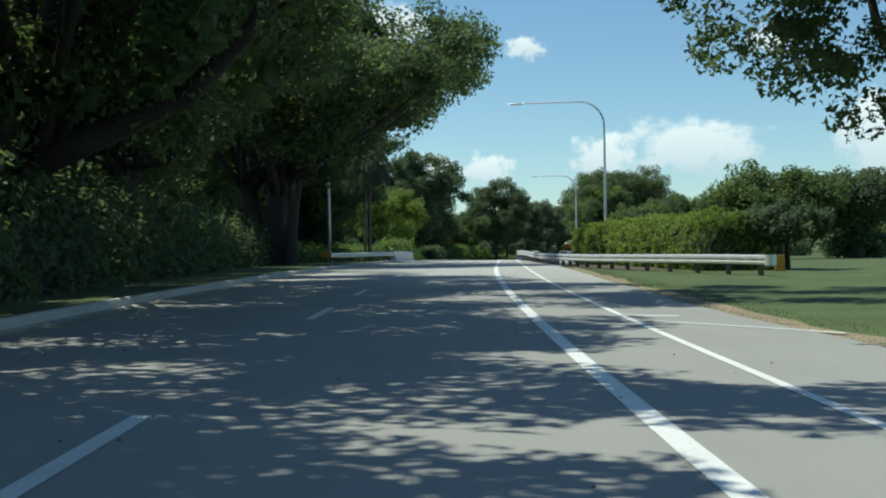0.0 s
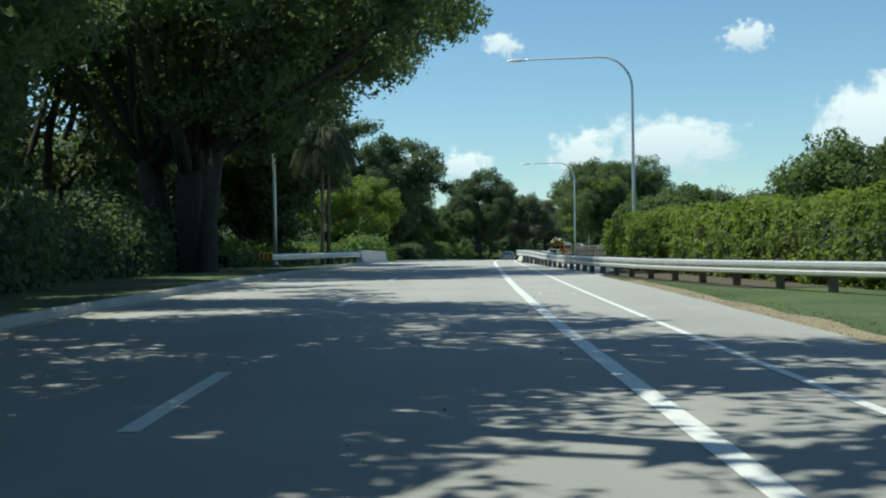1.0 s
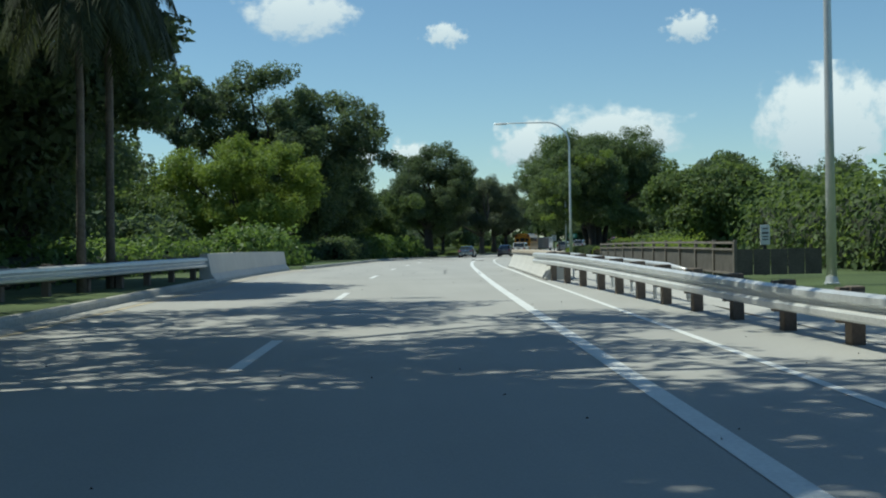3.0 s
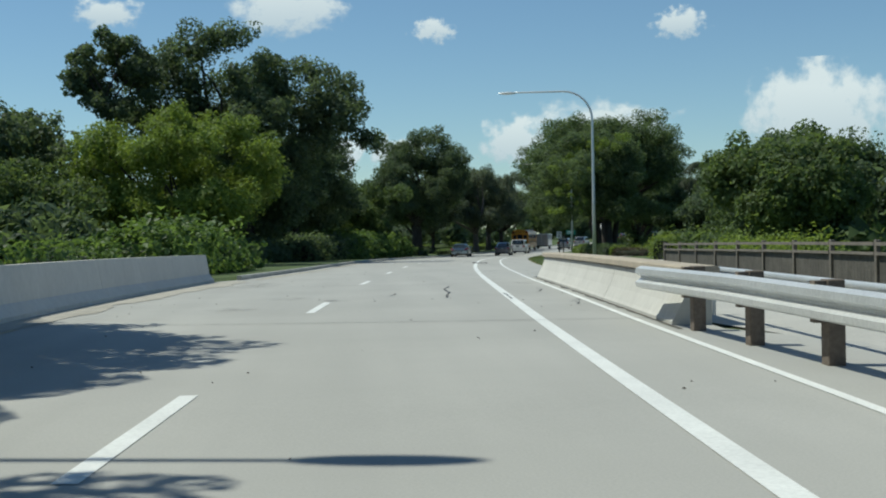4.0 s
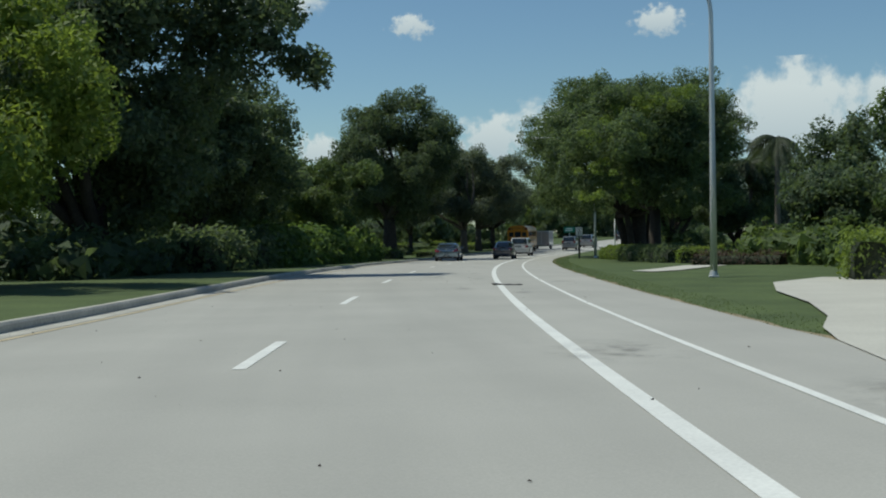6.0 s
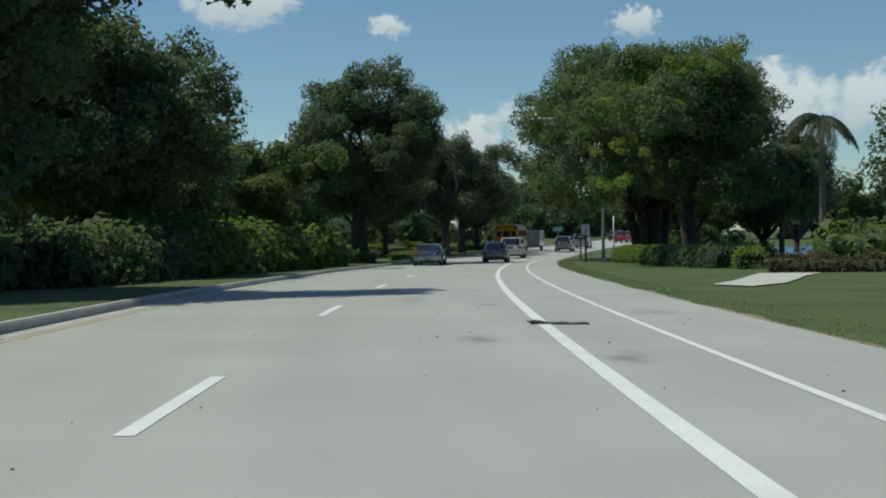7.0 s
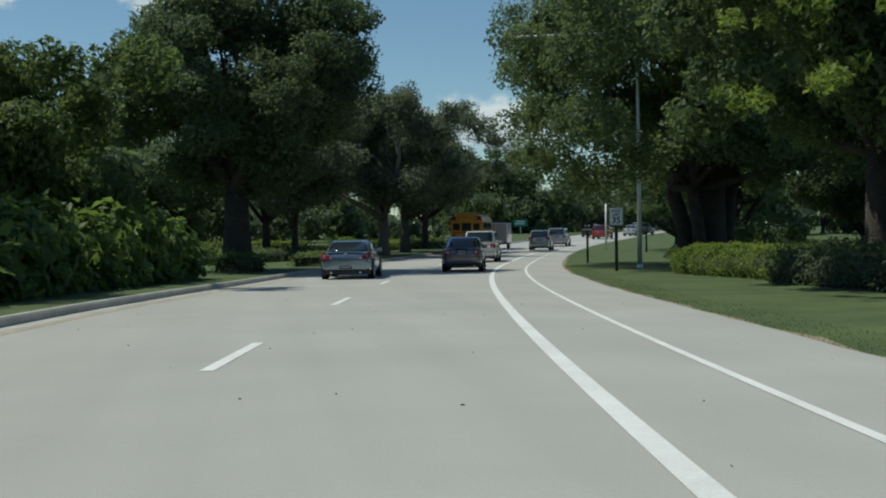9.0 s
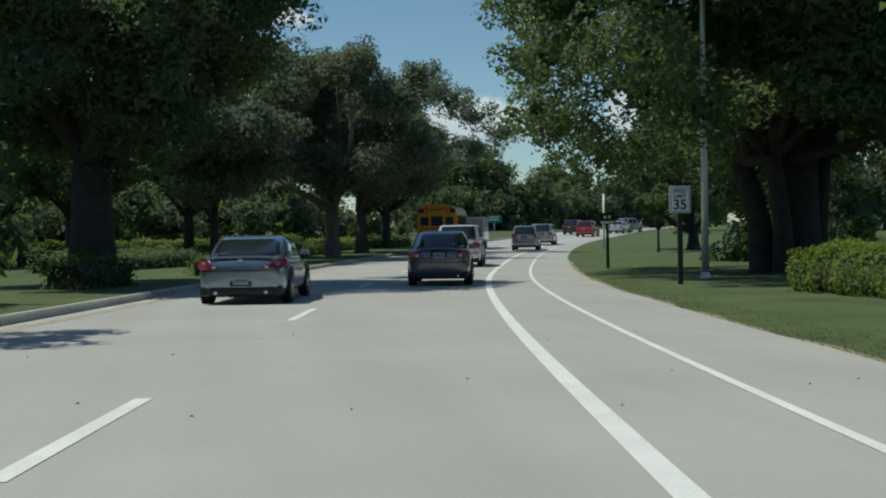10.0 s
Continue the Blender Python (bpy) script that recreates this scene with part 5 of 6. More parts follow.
# ---- hedges and shrubs ----
hedge("hedge", [(10.4, 44.0), (9.6, 52.0), (8.9, 60.0), (8.6, 68.5)], 2.9, 1.98, 1, L_HEDGE, 250, 0.135, "long dense clipped green hedge behind the guardrail", wild=0.04, fine=True, aspect=0.7)
hedge("shrub", [(-9.6, 3), (-9.8, 11), (-10.0, 19)], 2.6, 2.2, 20, L_DARK, 60, 0.26, "loose bank of dark shrubs beneath the overhanging trees", "shrub", 0.35, 0.3)
hedge("hedge", [(13.0, 232), (15.9, 243), (19.4, 254)], 1.8, 0.65, 21, L_MID, 60, 0.17, "low clipped hedge along the median curb")
hedge("shrub", [(16.4, 256), (17.4, 258)], 1.6, 1.1, 22, L_HEDGE, 60, 0.16, "rounded clipped shrub in the median", "shrub")
hedge("hedge", [(6.0, 222), (9.5, 229), (11.5, 233)], 2.4, 0.6, 23, L_DARK, 50, 0.17, "low dark hedge along the median curb")
hedge("hedge", [(18.4, 256.5), (22.2, 263.5), (27.0, 270.5)], 1.8, 0.75, 24, L_HEDGE, 60, 0.17, "clipped green hedge along the median curb")
SH = "loose bank of glossy large-leaved shrubs"
hedge("shrub", [(-9.9, 20), (-10.2, 34), (-10.4, 48)], 2.8, 2.2, 2, L_DARK, 60, 0.26, SH, "shrub", 0.35, 0.3)
hedge("shrub", [(-11.8, 49), (-11.0, 60), (-12.0, 72)], 3.0, 1.7, 3, L_DARK, 60, 0.26, SH, "shrub", 0.35, 0.3)
hedge("shrub", [(-10.2, 76), (-9.3, 84), (-8.6, 92), (-7.6, 104), (-6.6, 112)], 2.4, 0.85, 4, L_SHRUB, 45, 0.24, "low ground-cover shrubs behind the guardrail", "shrub", 0.25, 0.25)
hedge("shrub", [(-5.7, 112.5), (-5.0, 120), (-4.2, 126.8)], 2.4, 1.12, 5, L_SHRUB, 110, 0.28, "sprawling shrubs with large glossy split leaves", "shrub", 0.5, 0.45, aspect=0.65)
hedge("shrub", [(-2.6, 158), (-0.4, 168)], 2.6, 1.5, 6, L_DARK, 40, 0.32, "dark shrubs in the shade of the trees", "shrub", 0.3, 0.2)
hedge("shrub", [(-0.3, 169), (2.1, 180), (4.5, 192), (6.1, 199.6)], 2.4, 1.6, 7, L_SHRUB, 80, 0.40, "long bank of bright green large-leaved shrubs", "shrub", 0.35, 0.2)
hedge("hedge", [(12.0, 215.5), (13.8, 222)], 2.0, 0.55, 8, L_MID, 80, 0.14, "low clipped hedge under the trees")
hedge("hedge", [(-14, 252), (0, 258), (14, 262)], 1.6, 0.9, 9, L_HEDGE, 40, 0.2, "low clipped hedge in the planted median")
hedge("hedge", [(-12, 238), (2, 236), (10, 236)], 2.4, 0.7, 10, L_MID, 36, 0.2, "low dark hedge in the planted median")
hedge("shrub", [(8.2, 206), (9.2, 208.5)], 1.3, 0.75, 11, L_MID, 80, 0.14, "rounded shrub beside the curb", "shrub")
hedge("hedge", [(25.3, 190.2), (25.5, 199.2)], 2.4, 0.95, 12, L_HEDGE, 420, 0.09, "clipped bright green hedge on the lawn", fine=True, aspect=0.7)
# dark leaf colour stands in for the giant tree's shade on this hedge
hedge("hedge", [(23.4, 174.2), (23.7, 181.0), (24.2, 188.6)], 2.0, 0.92, 13, L_DARK, 120, 0.13, "clipped hedge beneath the giant tree, leaves coloured dark for its shade")
hedge("hedge", [(29.5, 199.6), (33.6, 197.6)], 2.0, 0.8, 14, L_HEDGE, 70, 0.15, "clipped bright green hedge on the lawn")
hedge("shrub", [(22.9, 170.8), (23.2, 172.0)], 1.2, 0.8, 15, L_LIME, 110, 0.13, "small rounded yellow-green shrub beside the path", "shrub")
hedge("shrub", [(18.2, 138.6), (18.8, 140.4)], 1.2, 1.3, 16, L_LIME, 90, 0.14, "upright yellow-green clipped shrub beside the path", "shrub")
hedge("shrub", [(14.2, 106), (15.4, 116), (16.6, 122)], 1.5, 0.78, 17, L_LIME, 80, 0.17, "variegated yellow-green shrubs behind the fence", "shrub", 0.3, 0.2)
hedge("shrub", [(16.8, 90), (17.5, 105)], 3.0, 2.6, 18, L_MID, 40, 0.28, "tall loose shrubs behind the pavement", "shrub", 0.4, 0.2)
hedge("shrub", [(32, 204), (40, 214)], 2.6, 0.6, 19, L_DARK, 40, 0.24, "shrubs on the lake bank", "shrub", 0.3, 0.2)

hedge("hedge", [(21.3, 164.4), (24.6, 161.8)], 1.4, 0.55, 25, L_RED, 110, 0.12, "low copper-red hedge behind the pale path")

# ---- turf blades along the road's edge ----
rng = np.random.default_rng(31)
vs, fs = [], []
for s0, s1, n in ((6, 56, 8000), (120, 215, 13000)):
    for _ in range(n):
        s = rng.uniform(s0, s1)
        o = right_edge(s) + 0.05 + 1.1 * rng.uniform(0, 1) ** 1.6
        if s < 56 and o > 2.6 + 0.2 * (56 - s):
            continue
        p = rd(s, o)
        p.z = ground_z(p.x, p.y) - 0.005
        a, h = rng.uniform(0, 6.28), rng.uniform(0.015, 0.035)
        w = Vector((math.cos(a), math.sin(a), 0)) * 0.009
        k = len(vs)
        vs += [p - w, p + w, p + Vector((rng.normal() * 0.02, rng.normal() * 0.02, h))]
        fs.append((k, k + 1, k + 2))
BLADE = leaf_mat("grass_blade", (0.088, 0.130, 0.042), (0.118, 0.155, 0.054), 0.45, 0.7)
tagged(raw("grass", vs, fs, BLADE), "short mown grass blades beside the asphalt", "grass", kind="stuff")

CLOUDS = [(3.9, 9.6, 3.2, 1.9, 1, -0.1), (-2.8, 10.6, 7.5, 3.6, 2, 0.0), (15.2, 9.6, 3.4, 2.0, 3, 0.0), (21.0, 5.1, 7.0, 5.4, 4, 0.25), (11.6, 4.9, 9.5, 4.2, 5, 0.0),
          (2.2, 4.0, 4.0, 2.2, 6, 0.0), (7.6, 4.5, 5.0, 3.4, 7, 0.0), (25.8, 5.6, 7.0, 4.6, 8, 0.0), (-10.8, 10.3, 4.5, 2.2, 9, -0.05), (-0.4, 4.0, 3.0, 2.6, 10, 0.0), (30, 9, 6, 3, 11, 0.0), (-22, 8, 9, 4, 12, 0.0)]

# ---- vehicles ----
def paint(name, color, metal=0.6, rough=0.32):
    return plain(name, color, rough, metal, 0.8)


GLASS_CAR = plain("car_glass", (0.022, 0.030, 0.038), 0.05, 0.0, 0.8)
RED_LENS = plain("red_lens", (0.20, 0.008, 0.022), 0.15, 0, 0.5, 0.03)
CLEAR_LENS = plain("clear_lens", (0.6, 0.58, 0.55), 0.1, 0, 0.5)
TYRE = mat("tyre_rubber", (0.018, 0.018, 0.018), 0.85, var=0.2)
RIM = plain("alloy_rim", (0.45, 0.46, 0.47), 0.3, 0.9)
CHROME = plain("chrome", (0.7, 0.7, 0.7), 0.12, 1.0)
PLATE = mat("plate_white", (0.36, 0.38, 0.37), 0.5, var=0.08)


def loft(rings, closed_ring=True):
    n = len(rings[0])
    vs = [p for r in rings for p in r]
    fs = []
    for i in range(len(rings) - 1):
        for k in range(n):
            q, r = i * n + k, i * n + (k + 1) % n
            fs.append((q, r, r + n, q + n))
    fs.append(tuple(reversed(range(n))))
    fs.append(tuple(range((len(rings) - 1) * n, len(rings) * n)))
    return vs, fs


def smooth_part(name, v, f, material, parent, level_=1, label=""):
    o = raw(name, v, f, material, parent, True)
    m = o.modifiers.new("round", "SUBSURF")
    m.levels = m.render_levels = level_
    if label:
        o["label"] = label
    return o


def wheel(parent, x, y, r, w, side):
    bm = bmesh.new()
    bmesh.ops.create_cone(bm, cap_ends=True, segments=28, radius1=r, radius2=r, depth=w, matrix=pose(x, y, r, 0, 90, 0))
    es = [e for e in bm.edges if len(e.link_faces) == 2 and any(len(f.verts) > 4 for f in e.link_faces)]
    bmesh.ops.bevel(bm, geom=es, offset=0.035, segments=2, affect="EDGES")
    t = part("wheel", bm, TYRE, parent)
    bm = bmesh.new()
    bmesh.ops.create_cone(bm, cap_ends=True, segments=24, radius1=r * 0.68, radius2=r * 0.62, depth=0.02, matrix=pose(x + side * (w / 2 + 0.004), y, r, 0, 90 * side, 0))
    rim = part("rim", bm, RIM, t)
    bm = bmesh.new()
    for k in range(5):
        a = 360 * k / 5 + 36
        m = pose(x + side * (w / 2 + 0.016), y, r, a, 0, 0) @ Matrix.Translation((0, 0, r * 0.40)) @ Matrix.Diagonal((0.006, r * 0.20, r * 0.30, 1))
        bmesh.ops.create_cube(bm, size=1, matrix=m)
    part("spoke_gap", bm, BLACK, t)


def car(x, y, rz, spec, body_mat, label, name="car", category="car", group="traffic"):
    """A car facing +y at its own origin, built by lofting its sections along the length."""
    L, W, H = spec["L"], spec["W"], spec["H"]
    w = W / 2
    ob = thing(name, pose(x, y, level(y), 0, 0, rz), label, category, group)
    deck, belt, hood, floor_ = spec["deck"], spec["belt"], spec["hood"], 0.20
    y0, y1 = -L / 2, L / 2
    # stations: y, half width, bottom, top of the side, top centre
    st = [(y0, w * 0.80, 0.36, deck - 0.16, deck - 0.12), (y0 + 0.10, w * 0.93, 0.27, deck - 0.06, deck - 0.03), (y0 + 0.45, w * 0.99, floor_, deck - 0.01, deck + 0.01),
          (y0 + 1.0, w, floor_, belt + 0.0, max(deck, belt) + 0.02), (0.0, w, floor_, belt, belt + 0.03), (y1 - 1.5, w, floor_, belt - 0.02, belt + 0.0), (y1 - 1.0, w * 0.99, floor_, hood + 0.0, hood + 0.05),
          (y1 - 0.4, w * 0.95, 0.22, hood - 0.08, hood - 0.02), (y1 - 0.08, w * 0.84, 0.28, hood - 0.22, hood - 0.16), (y1, w * 0.70, 0.34, hood - 0.32, hood - 0.28)]
    rings = []
    for yy, hw, zb, zs, zt in st:
        mid = zb + (zs - zb) * 0.55
        half = [(0, zb), (hw * 0.86, zb), (hw * 0.97, zb + 0.06), (hw, mid), (hw * 0.975, zs - 0.05), (hw * 0.90, zs), (hw * 0.5, (zs + zt) / 2 + 0.01), (0, zt)]
        ring = [(a, yy, z) for a, z in half] + [(-a, yy, z) for a, z in reversed(half[1:-1])]
        rings.append(ring)
    smooth_part("body", *loft(rings), body_mat, ob, 2)
    # cabin: a rounded glasshouse drawn in towards the roof, its windows laid a little proud of it
    b0, b1, r0, r1 = spec["cabin"]          # rear base, front base, roof rear, roof front, as y
    bw, rw = w * 0.92, w * spec.get("roofw", 0.70)
    zb_, zt_, sq = belt - 0.05, H - 0.035, spec.get("square", 4.5)

    def shape(v):
        """Half width, middle, half length and height of the cabin at v, from 0 at the waist to 1 at the roof's edge."""
        e = v ** 0.92
        lo, hi = b0 + (r0 - b0) * e, b1 + (r1 - b1) * e
        return bw + (rw - bw) * v + 0.025 * math.sin(math.pi * v), (lo + hi) / 2, (hi - lo) / 2, zb_ + (zt_ - zb_) * math.sin(v * 1.32) / math.sin(1.32)

    def bow(c):
        return max(0.0, 1 - abs(c) ** sq) ** (1 / sq)

    rings = []
    for v, k, up in [(i / 8, 1.0, 0.0) for i in range(9)] + [(1, 0.93, 0.017), (1, 0.8, 0.027), (1, 0.5, 0.034), (1, 0.12, 0.036)]:
        hx, yc, hy, z = shape(v)
        ring = []
        for i in range(40):
            t = 2 * math.pi * i / 40
            c, d = math.cos(t), math.sin(t)
            ring.append((hx * k * math.copysign(abs(c) ** (2 / sq), c), yc + hy * k * math.copysign(abs(d) ** (2 / sq), d), z + up))
        rings.append(ring)
    raw("cabin", *loft(rings), body_mat, ob, True)

    def pane(name, at, u0, u1, v0, v1, trim=0.0):
        """A curved pane over the cabin; at(u, v) gives a point of it, drawn in by trim towards the top."""
        vs, fs, nu, nv = [], [], 10, 6
        for j in range(nv + 1):
            v = v0 + (v1 - v0) * j / nv
            for i in range(nu + 1):
                u = u0 + trim * (v - v0) + (u1 - u0 - 2 * trim * (v - v0)) * i / nu
                vs.append(at(u, v))
        for j in range(nv):
            fs += [(j * (nu + 1) + i, j * (nu + 1) + i + 1, (j + 1) * (nu + 1) + i + 1, (j + 1) * (nu + 1) + i) for i in range(nu)]
        o = raw(name, vs, fs, GLASS_CAR, ob, True)
        m = o.modifiers.new("thick", "SOLIDIFY")
        m.thickness, m.offset = 0.012, 0.0
        return o

    def across(sg):
        def at(u, v):
            hx, yc, hy, z = shape(v)
            return (u * hx, yc + sg * (hy * bow(u) + 0.006), z + 0.004)
        return at

    def along(sg):
        def at(u, v):
            hx, yc, hy, z = shape(v)
            return (sg * (hx * bow(u) + 0.006), yc + u * hy, z + 0.002)
        return at

    pane("rear_window", across(-1), -0.84, 0.84, 0.16, 0.92)
    pane("windscreen", across(1), -0.86, 0.86, 0.12, 0.93)
    mb = (b0 + b1) / 2 - 0.1
    for sg in (1, -1):
        pane("side_window", along(sg), -0.74, -0.06, 0.16, 0.86)
        pane("side_window", along(sg), 0.0, 0.76, 0.16, 0.86)
        # mirrors, handles
        bm = bmesh.new()
        box(bm, sg * (w + 0.02), b1 - 0.62, belt + 0.08, 0.20, 0.10, 0.13, 0.03)
        box(bm, sg * (w - 0.09), b1 - 0.60, belt + 0.04, 0.14, 0.05, 0.05, 0.01)
        part("mirror", bm, body_mat, ob)
        bm = bmesh.new()
        box(bm, sg * (w * 0.985 + 0.01), mb - 0.1, belt - 0.12, 0.03, 0.18, 0.03, 0.008)
        part("handle", bm, body_mat, ob)
        wr = spec.get("wheel", 0.32)
        for yy in (spec["axle"][0], spec["axle"][1]):
            bm = bmesh.new()
            bmesh.ops.create_cone(bm, cap_ends=True, segments=28, radius1=wr + 0.055, radius2=wr + 0.055, depth=0.03, matrix=pose(sg * (w - 0.012), yy, wr + 0.02, 0, 90, 0))
            part("wheel_arch", bm, BLACK, ob)
            wheel(ob, sg * (w - 0.10), yy, wr, 0.22, sg)
        # tail lights
        tl = spec["tail"]                    # inner x, outer x, low z, high z, shape
        bm = bmesh.new()
        xi, xo, za, zb2 = tl[:4]
        cx, sx = (xi + xo) / 2, xo - xi
        if spec.get("sweep"):
            hgt = zb2 - za
            vs = [(sg * xi, y0 + 0.0, za + 0.02), (sg * (xi + 0.20), y0 + 0.0, za - 0.005), (sg * (xo - 0.08), y0 + 0.05, za - 0.01), (sg * (xo + 0.01), y0 + 0.14, za + 0.03), (sg * (xo + 0.035), y0 + 0.30, za + hgt * 0.62),
                  (sg * (xo - 0.01), y0 + 0.22, zb2), (sg * (xo - 0.10), y0 + 0.10, zb2 + 0.005), (sg * (xo - 0.20), y0 + 0.05, zb2 - 0.03), (sg * (xi + 0.16), y0 + 0.01, za + 0.085), (sg * (xi + 0.04), y0 + 0.0, za + 0.05)]
            vs2 = [(a, b + 0.25, c) for a, b, c in vs]
            n = len(vs)
            fs = [tuple(range(n)), tuple(reversed(range(n, 2 * n)))] + [(k, (k + 1) % n, (k + 1) % n + n, k + n) for k in range(n)]
            bm.free()
            lt = raw("tail_light", [(a, b - 0.03, c) for a, b, c in vs] + vs2, fs, RED_LENS, ob)
        else:
            box(bm, sg * cx, y0 + 0.13, (za + zb2) / 2, sx, 0.30, zb2 - za, 0.03)
            lt = part("tail_light", bm, RED_LENS, ob)
        bm = bmesh.new()
        box(bm, sg * (xi + 0.10), y0 - 0.025, za + (0.03 if spec.get("sweep") else 0.07), 0.08, 0.02, 0.035 if spec.get("sweep") else 0.07, 0.01)
        part("reverse_lens", bm, CLEAR_LENS, lt)
        bm = bmesh.new()
        box(bm, sg * w * 0.68, y1 - 0.16, hood - 0.26, 0.34, 0.2, 0.13, 0.03)
        part("headlight", bm, CLEAR_LENS, ob)
    # plate, lower valance, emblem, bumper seam
    bm = bmesh.new()
    pz = spec["plate"]
    bm = bmesh.new()
    part("plate_recess", box(bm, 0, y0 + 0.006 + spec.get("plate_in", 0.02), pz, 0.44, 0.03, 0.22, 0.012), BLACK, ob)
    bm = bmesh.new()
    pl = part("number_plate", box(bm, 0, y0 - 0.012 + spec.get("plate_in", 0.02), pz, 0.31, 0.02, 0.155, 0.006), PLATE, ob)
    bm = bmesh.new()
    for k in range(5):
        box(bm, -0.1 + 0.05 * k, y0 - 0.024 + spec.get("plate_in", 0.02), pz, 0.028, 0.004, 0.06)
    part("plate_bar", bm, plain("plate_ink", (0.03, 0.06, 0.12), 0.6), pl)
    bm = bmesh.new()
    part("valance", box(bm, 0, y0 + 0.12, 0.29, W * 0.74, 0.24, 0.15, 0.04), BLACK, ob)
    bm = bmesh.new()
    part("boot_lip", box(bm, 0, y0 + 0.10, deck - 0.025, W * 0.72, 0.10, 0.03, 0.012), body_mat, ob)
    bm = bmesh.new()
    box(bm, 0, y0 + 0.30, 0.30, W * 0.9, 0.5, 0.2, 0.05)
    part("underside", bm, BLACK, ob)
    bm = bmesh.new()
    part("bumper_seam", box(bm, 0, y0 + 0.05, spec["seam"], W * 0.86, 0.14, 0.018), BLACK, ob)
    bm = bmesh.new()
    part("emblem", box(bm, 0, y0 + 0.02, spec["seam"] + 0.22, 0.11, 0.03, 0.06, 0.012), CHROME, ob)
    for sg in spec.get("pipes", (1,)):
        raw("exhaust_pipe", *tube([(sg * 0.5, y0 + 0.25, 0.27), (sg * 0.5, y0 - 0.02, 0.27)], [0.04, 0.04], 10), CHROME, ob, True)
    return ob


COUPE = dict(L=4.65, W=1.82, H=1.39, deck=0.99, belt=0.93, hood=0.82, cabin=(-1.90, 1.35, -0.85, 0.25), roofw=0.71, axle=(-1.42, 1.43), wheel=0.34, tail=(0.42, 0.86, 0.74, 0.95), sweep=True, plate=0.50, seam=0.70, pipes=(1, -1))
SEDAN = dict(L=4.53, W=1.70, H=1.47, deck=1.02, belt=0.94, hood=0.86, cabin=(-1.72, 1.30, -0.98, 0.35), roofw=0.70, axle=(-1.32, 1.28), wheel=0.315, tail=(0.47, 0.77, 0.75, 0.92), plate=0.82, seam=0.64)
VAN = dict(square=7, L=5.1, W=1.92, H=1.75, deck=1.05, belt=1.02, hood=0.95, cabin=(-2.42, 1.85, -2.22, 0.75), roofw=0.80, axle=(-1.45, 1.5), wheel=0.34, tail=(0.62, 0.90, 0.80, 1.02), plate=0.93, seam=0.58)
SUV = dict(square=7, L=4.6, W=1.82, H=1.70, deck=1.06, belt=1.02, hood=0.98, cabin=(-2.18, 1.25, -1.95, 0.30), roofw=0.78, axle=(-1.32, 1.30), wheel=0.35, tail=(0.60, 0.86, 0.85, 1.15), plate=0.86, seam=0.6)

P_BLUE = paint("paint_steel_blue", (0.235, 0.305, 0.36), 0.7, 0.26)
P_GREY = paint("paint_warm_grey", (0.155, 0.150, 0.165), 0.7, 0.28)
P_WHITE = paint("paint_white", (0.68, 0.69, 0.69), 0.0, 0.3)
P_SILVER = paint("paint_silver", (0.42, 0.43, 0.45))
P_RED = paint("paint_red", (0.42, 0.03, 0.03), 0.1)
P_DARK = paint("paint_dark", (0.03, 0.03, 0.035), 0.2)
car(12.8, 201.0, -11, COUPE, P_BLUE, "steel-blue two-door coupe in the inner lane")
car(18.2, 208.0, -13, SEDAN, P_GREY, "warm grey four-door sedan in the outer lane")
car(22.4, 225.5, -15, VAN, P_WHITE, "white minivan with dark tinted rear windows", "minivan", "van")
car(33.8, 257.6, -19, SUV, P_SILVER, "silver estate car on the bend")
car(39.3, 272.8, -21, VAN, P_SILVER, "silver minivan on the bend", "minivan", "van")
car(52.0, 300.4, -30, SUV, P_RED, "red car side-on beyond the bend")
car(53.6, 310.5, -32, SUV, P_DARK, "dark car beyond the bend")
car(59.8, 312.4, -34, SEDAN, P_WHITE, "white car beyond the bend")
car(63.0, 318.0, -45, SUV, P_SILVER, "pale car far along the road")

# school bus
YEL = mat("bus_yellow", (0.50, 0.21, 0.010), 0.4, var=0.06, bump=0.02, coat=0.3)
bus = thing("school_bus", pose(26.8, 252.0, level(252), 0, 0, -16), "yellow school bus with black rear windows and red lamps", "bus", "traffic")
prof = [(1.16, 0.55), (1.22, 0.75), (1.22, 2.45), (1.12, 2.80), (0.80, 3.02), (0.35, 3.10)]
ring = lambda yy, k: [(a * k, yy, 0.55 + (z - 0.55) * k) for a, z in prof] + [(-a * k, yy, 0.55 + (z - 0.55) * k) for a, z in reversed(prof)]
raw("body", *loft([ring(-5.0, 0.985), ring(-4.95, 1.0), ring(4.2, 1.0), ring(4.3, 0.97)]), YEL, bus)
for cx, cz, sx, sz in ((-0.76, 2.05, 0.50, 0.52), (0.76, 2.05, 0.50, 0.52), (0.0, 2.05, 0.72, 0.62), (0.0, 1.25, 0.60, 0.42)):
    bm = bmesh.new()
    part("rear_window", box(bm, cx, -5.005, cz, sx, 0.03, sz, 0.01), GLASS_CAR, bus)
bm = bmesh.new()
part("destination_panel", box(bm, 0, -5.008, 2.76, 0.95, 0.03, 0.20, 0.01), MARKER, bus)
bm = bmesh.new()
for k in range(9):
    box(bm, -0.4 + 0.1 * k, -5.027, 2.76, 0.06, 0.01, 0.11)
part("lettering_bar", bm, BLACK, bus)
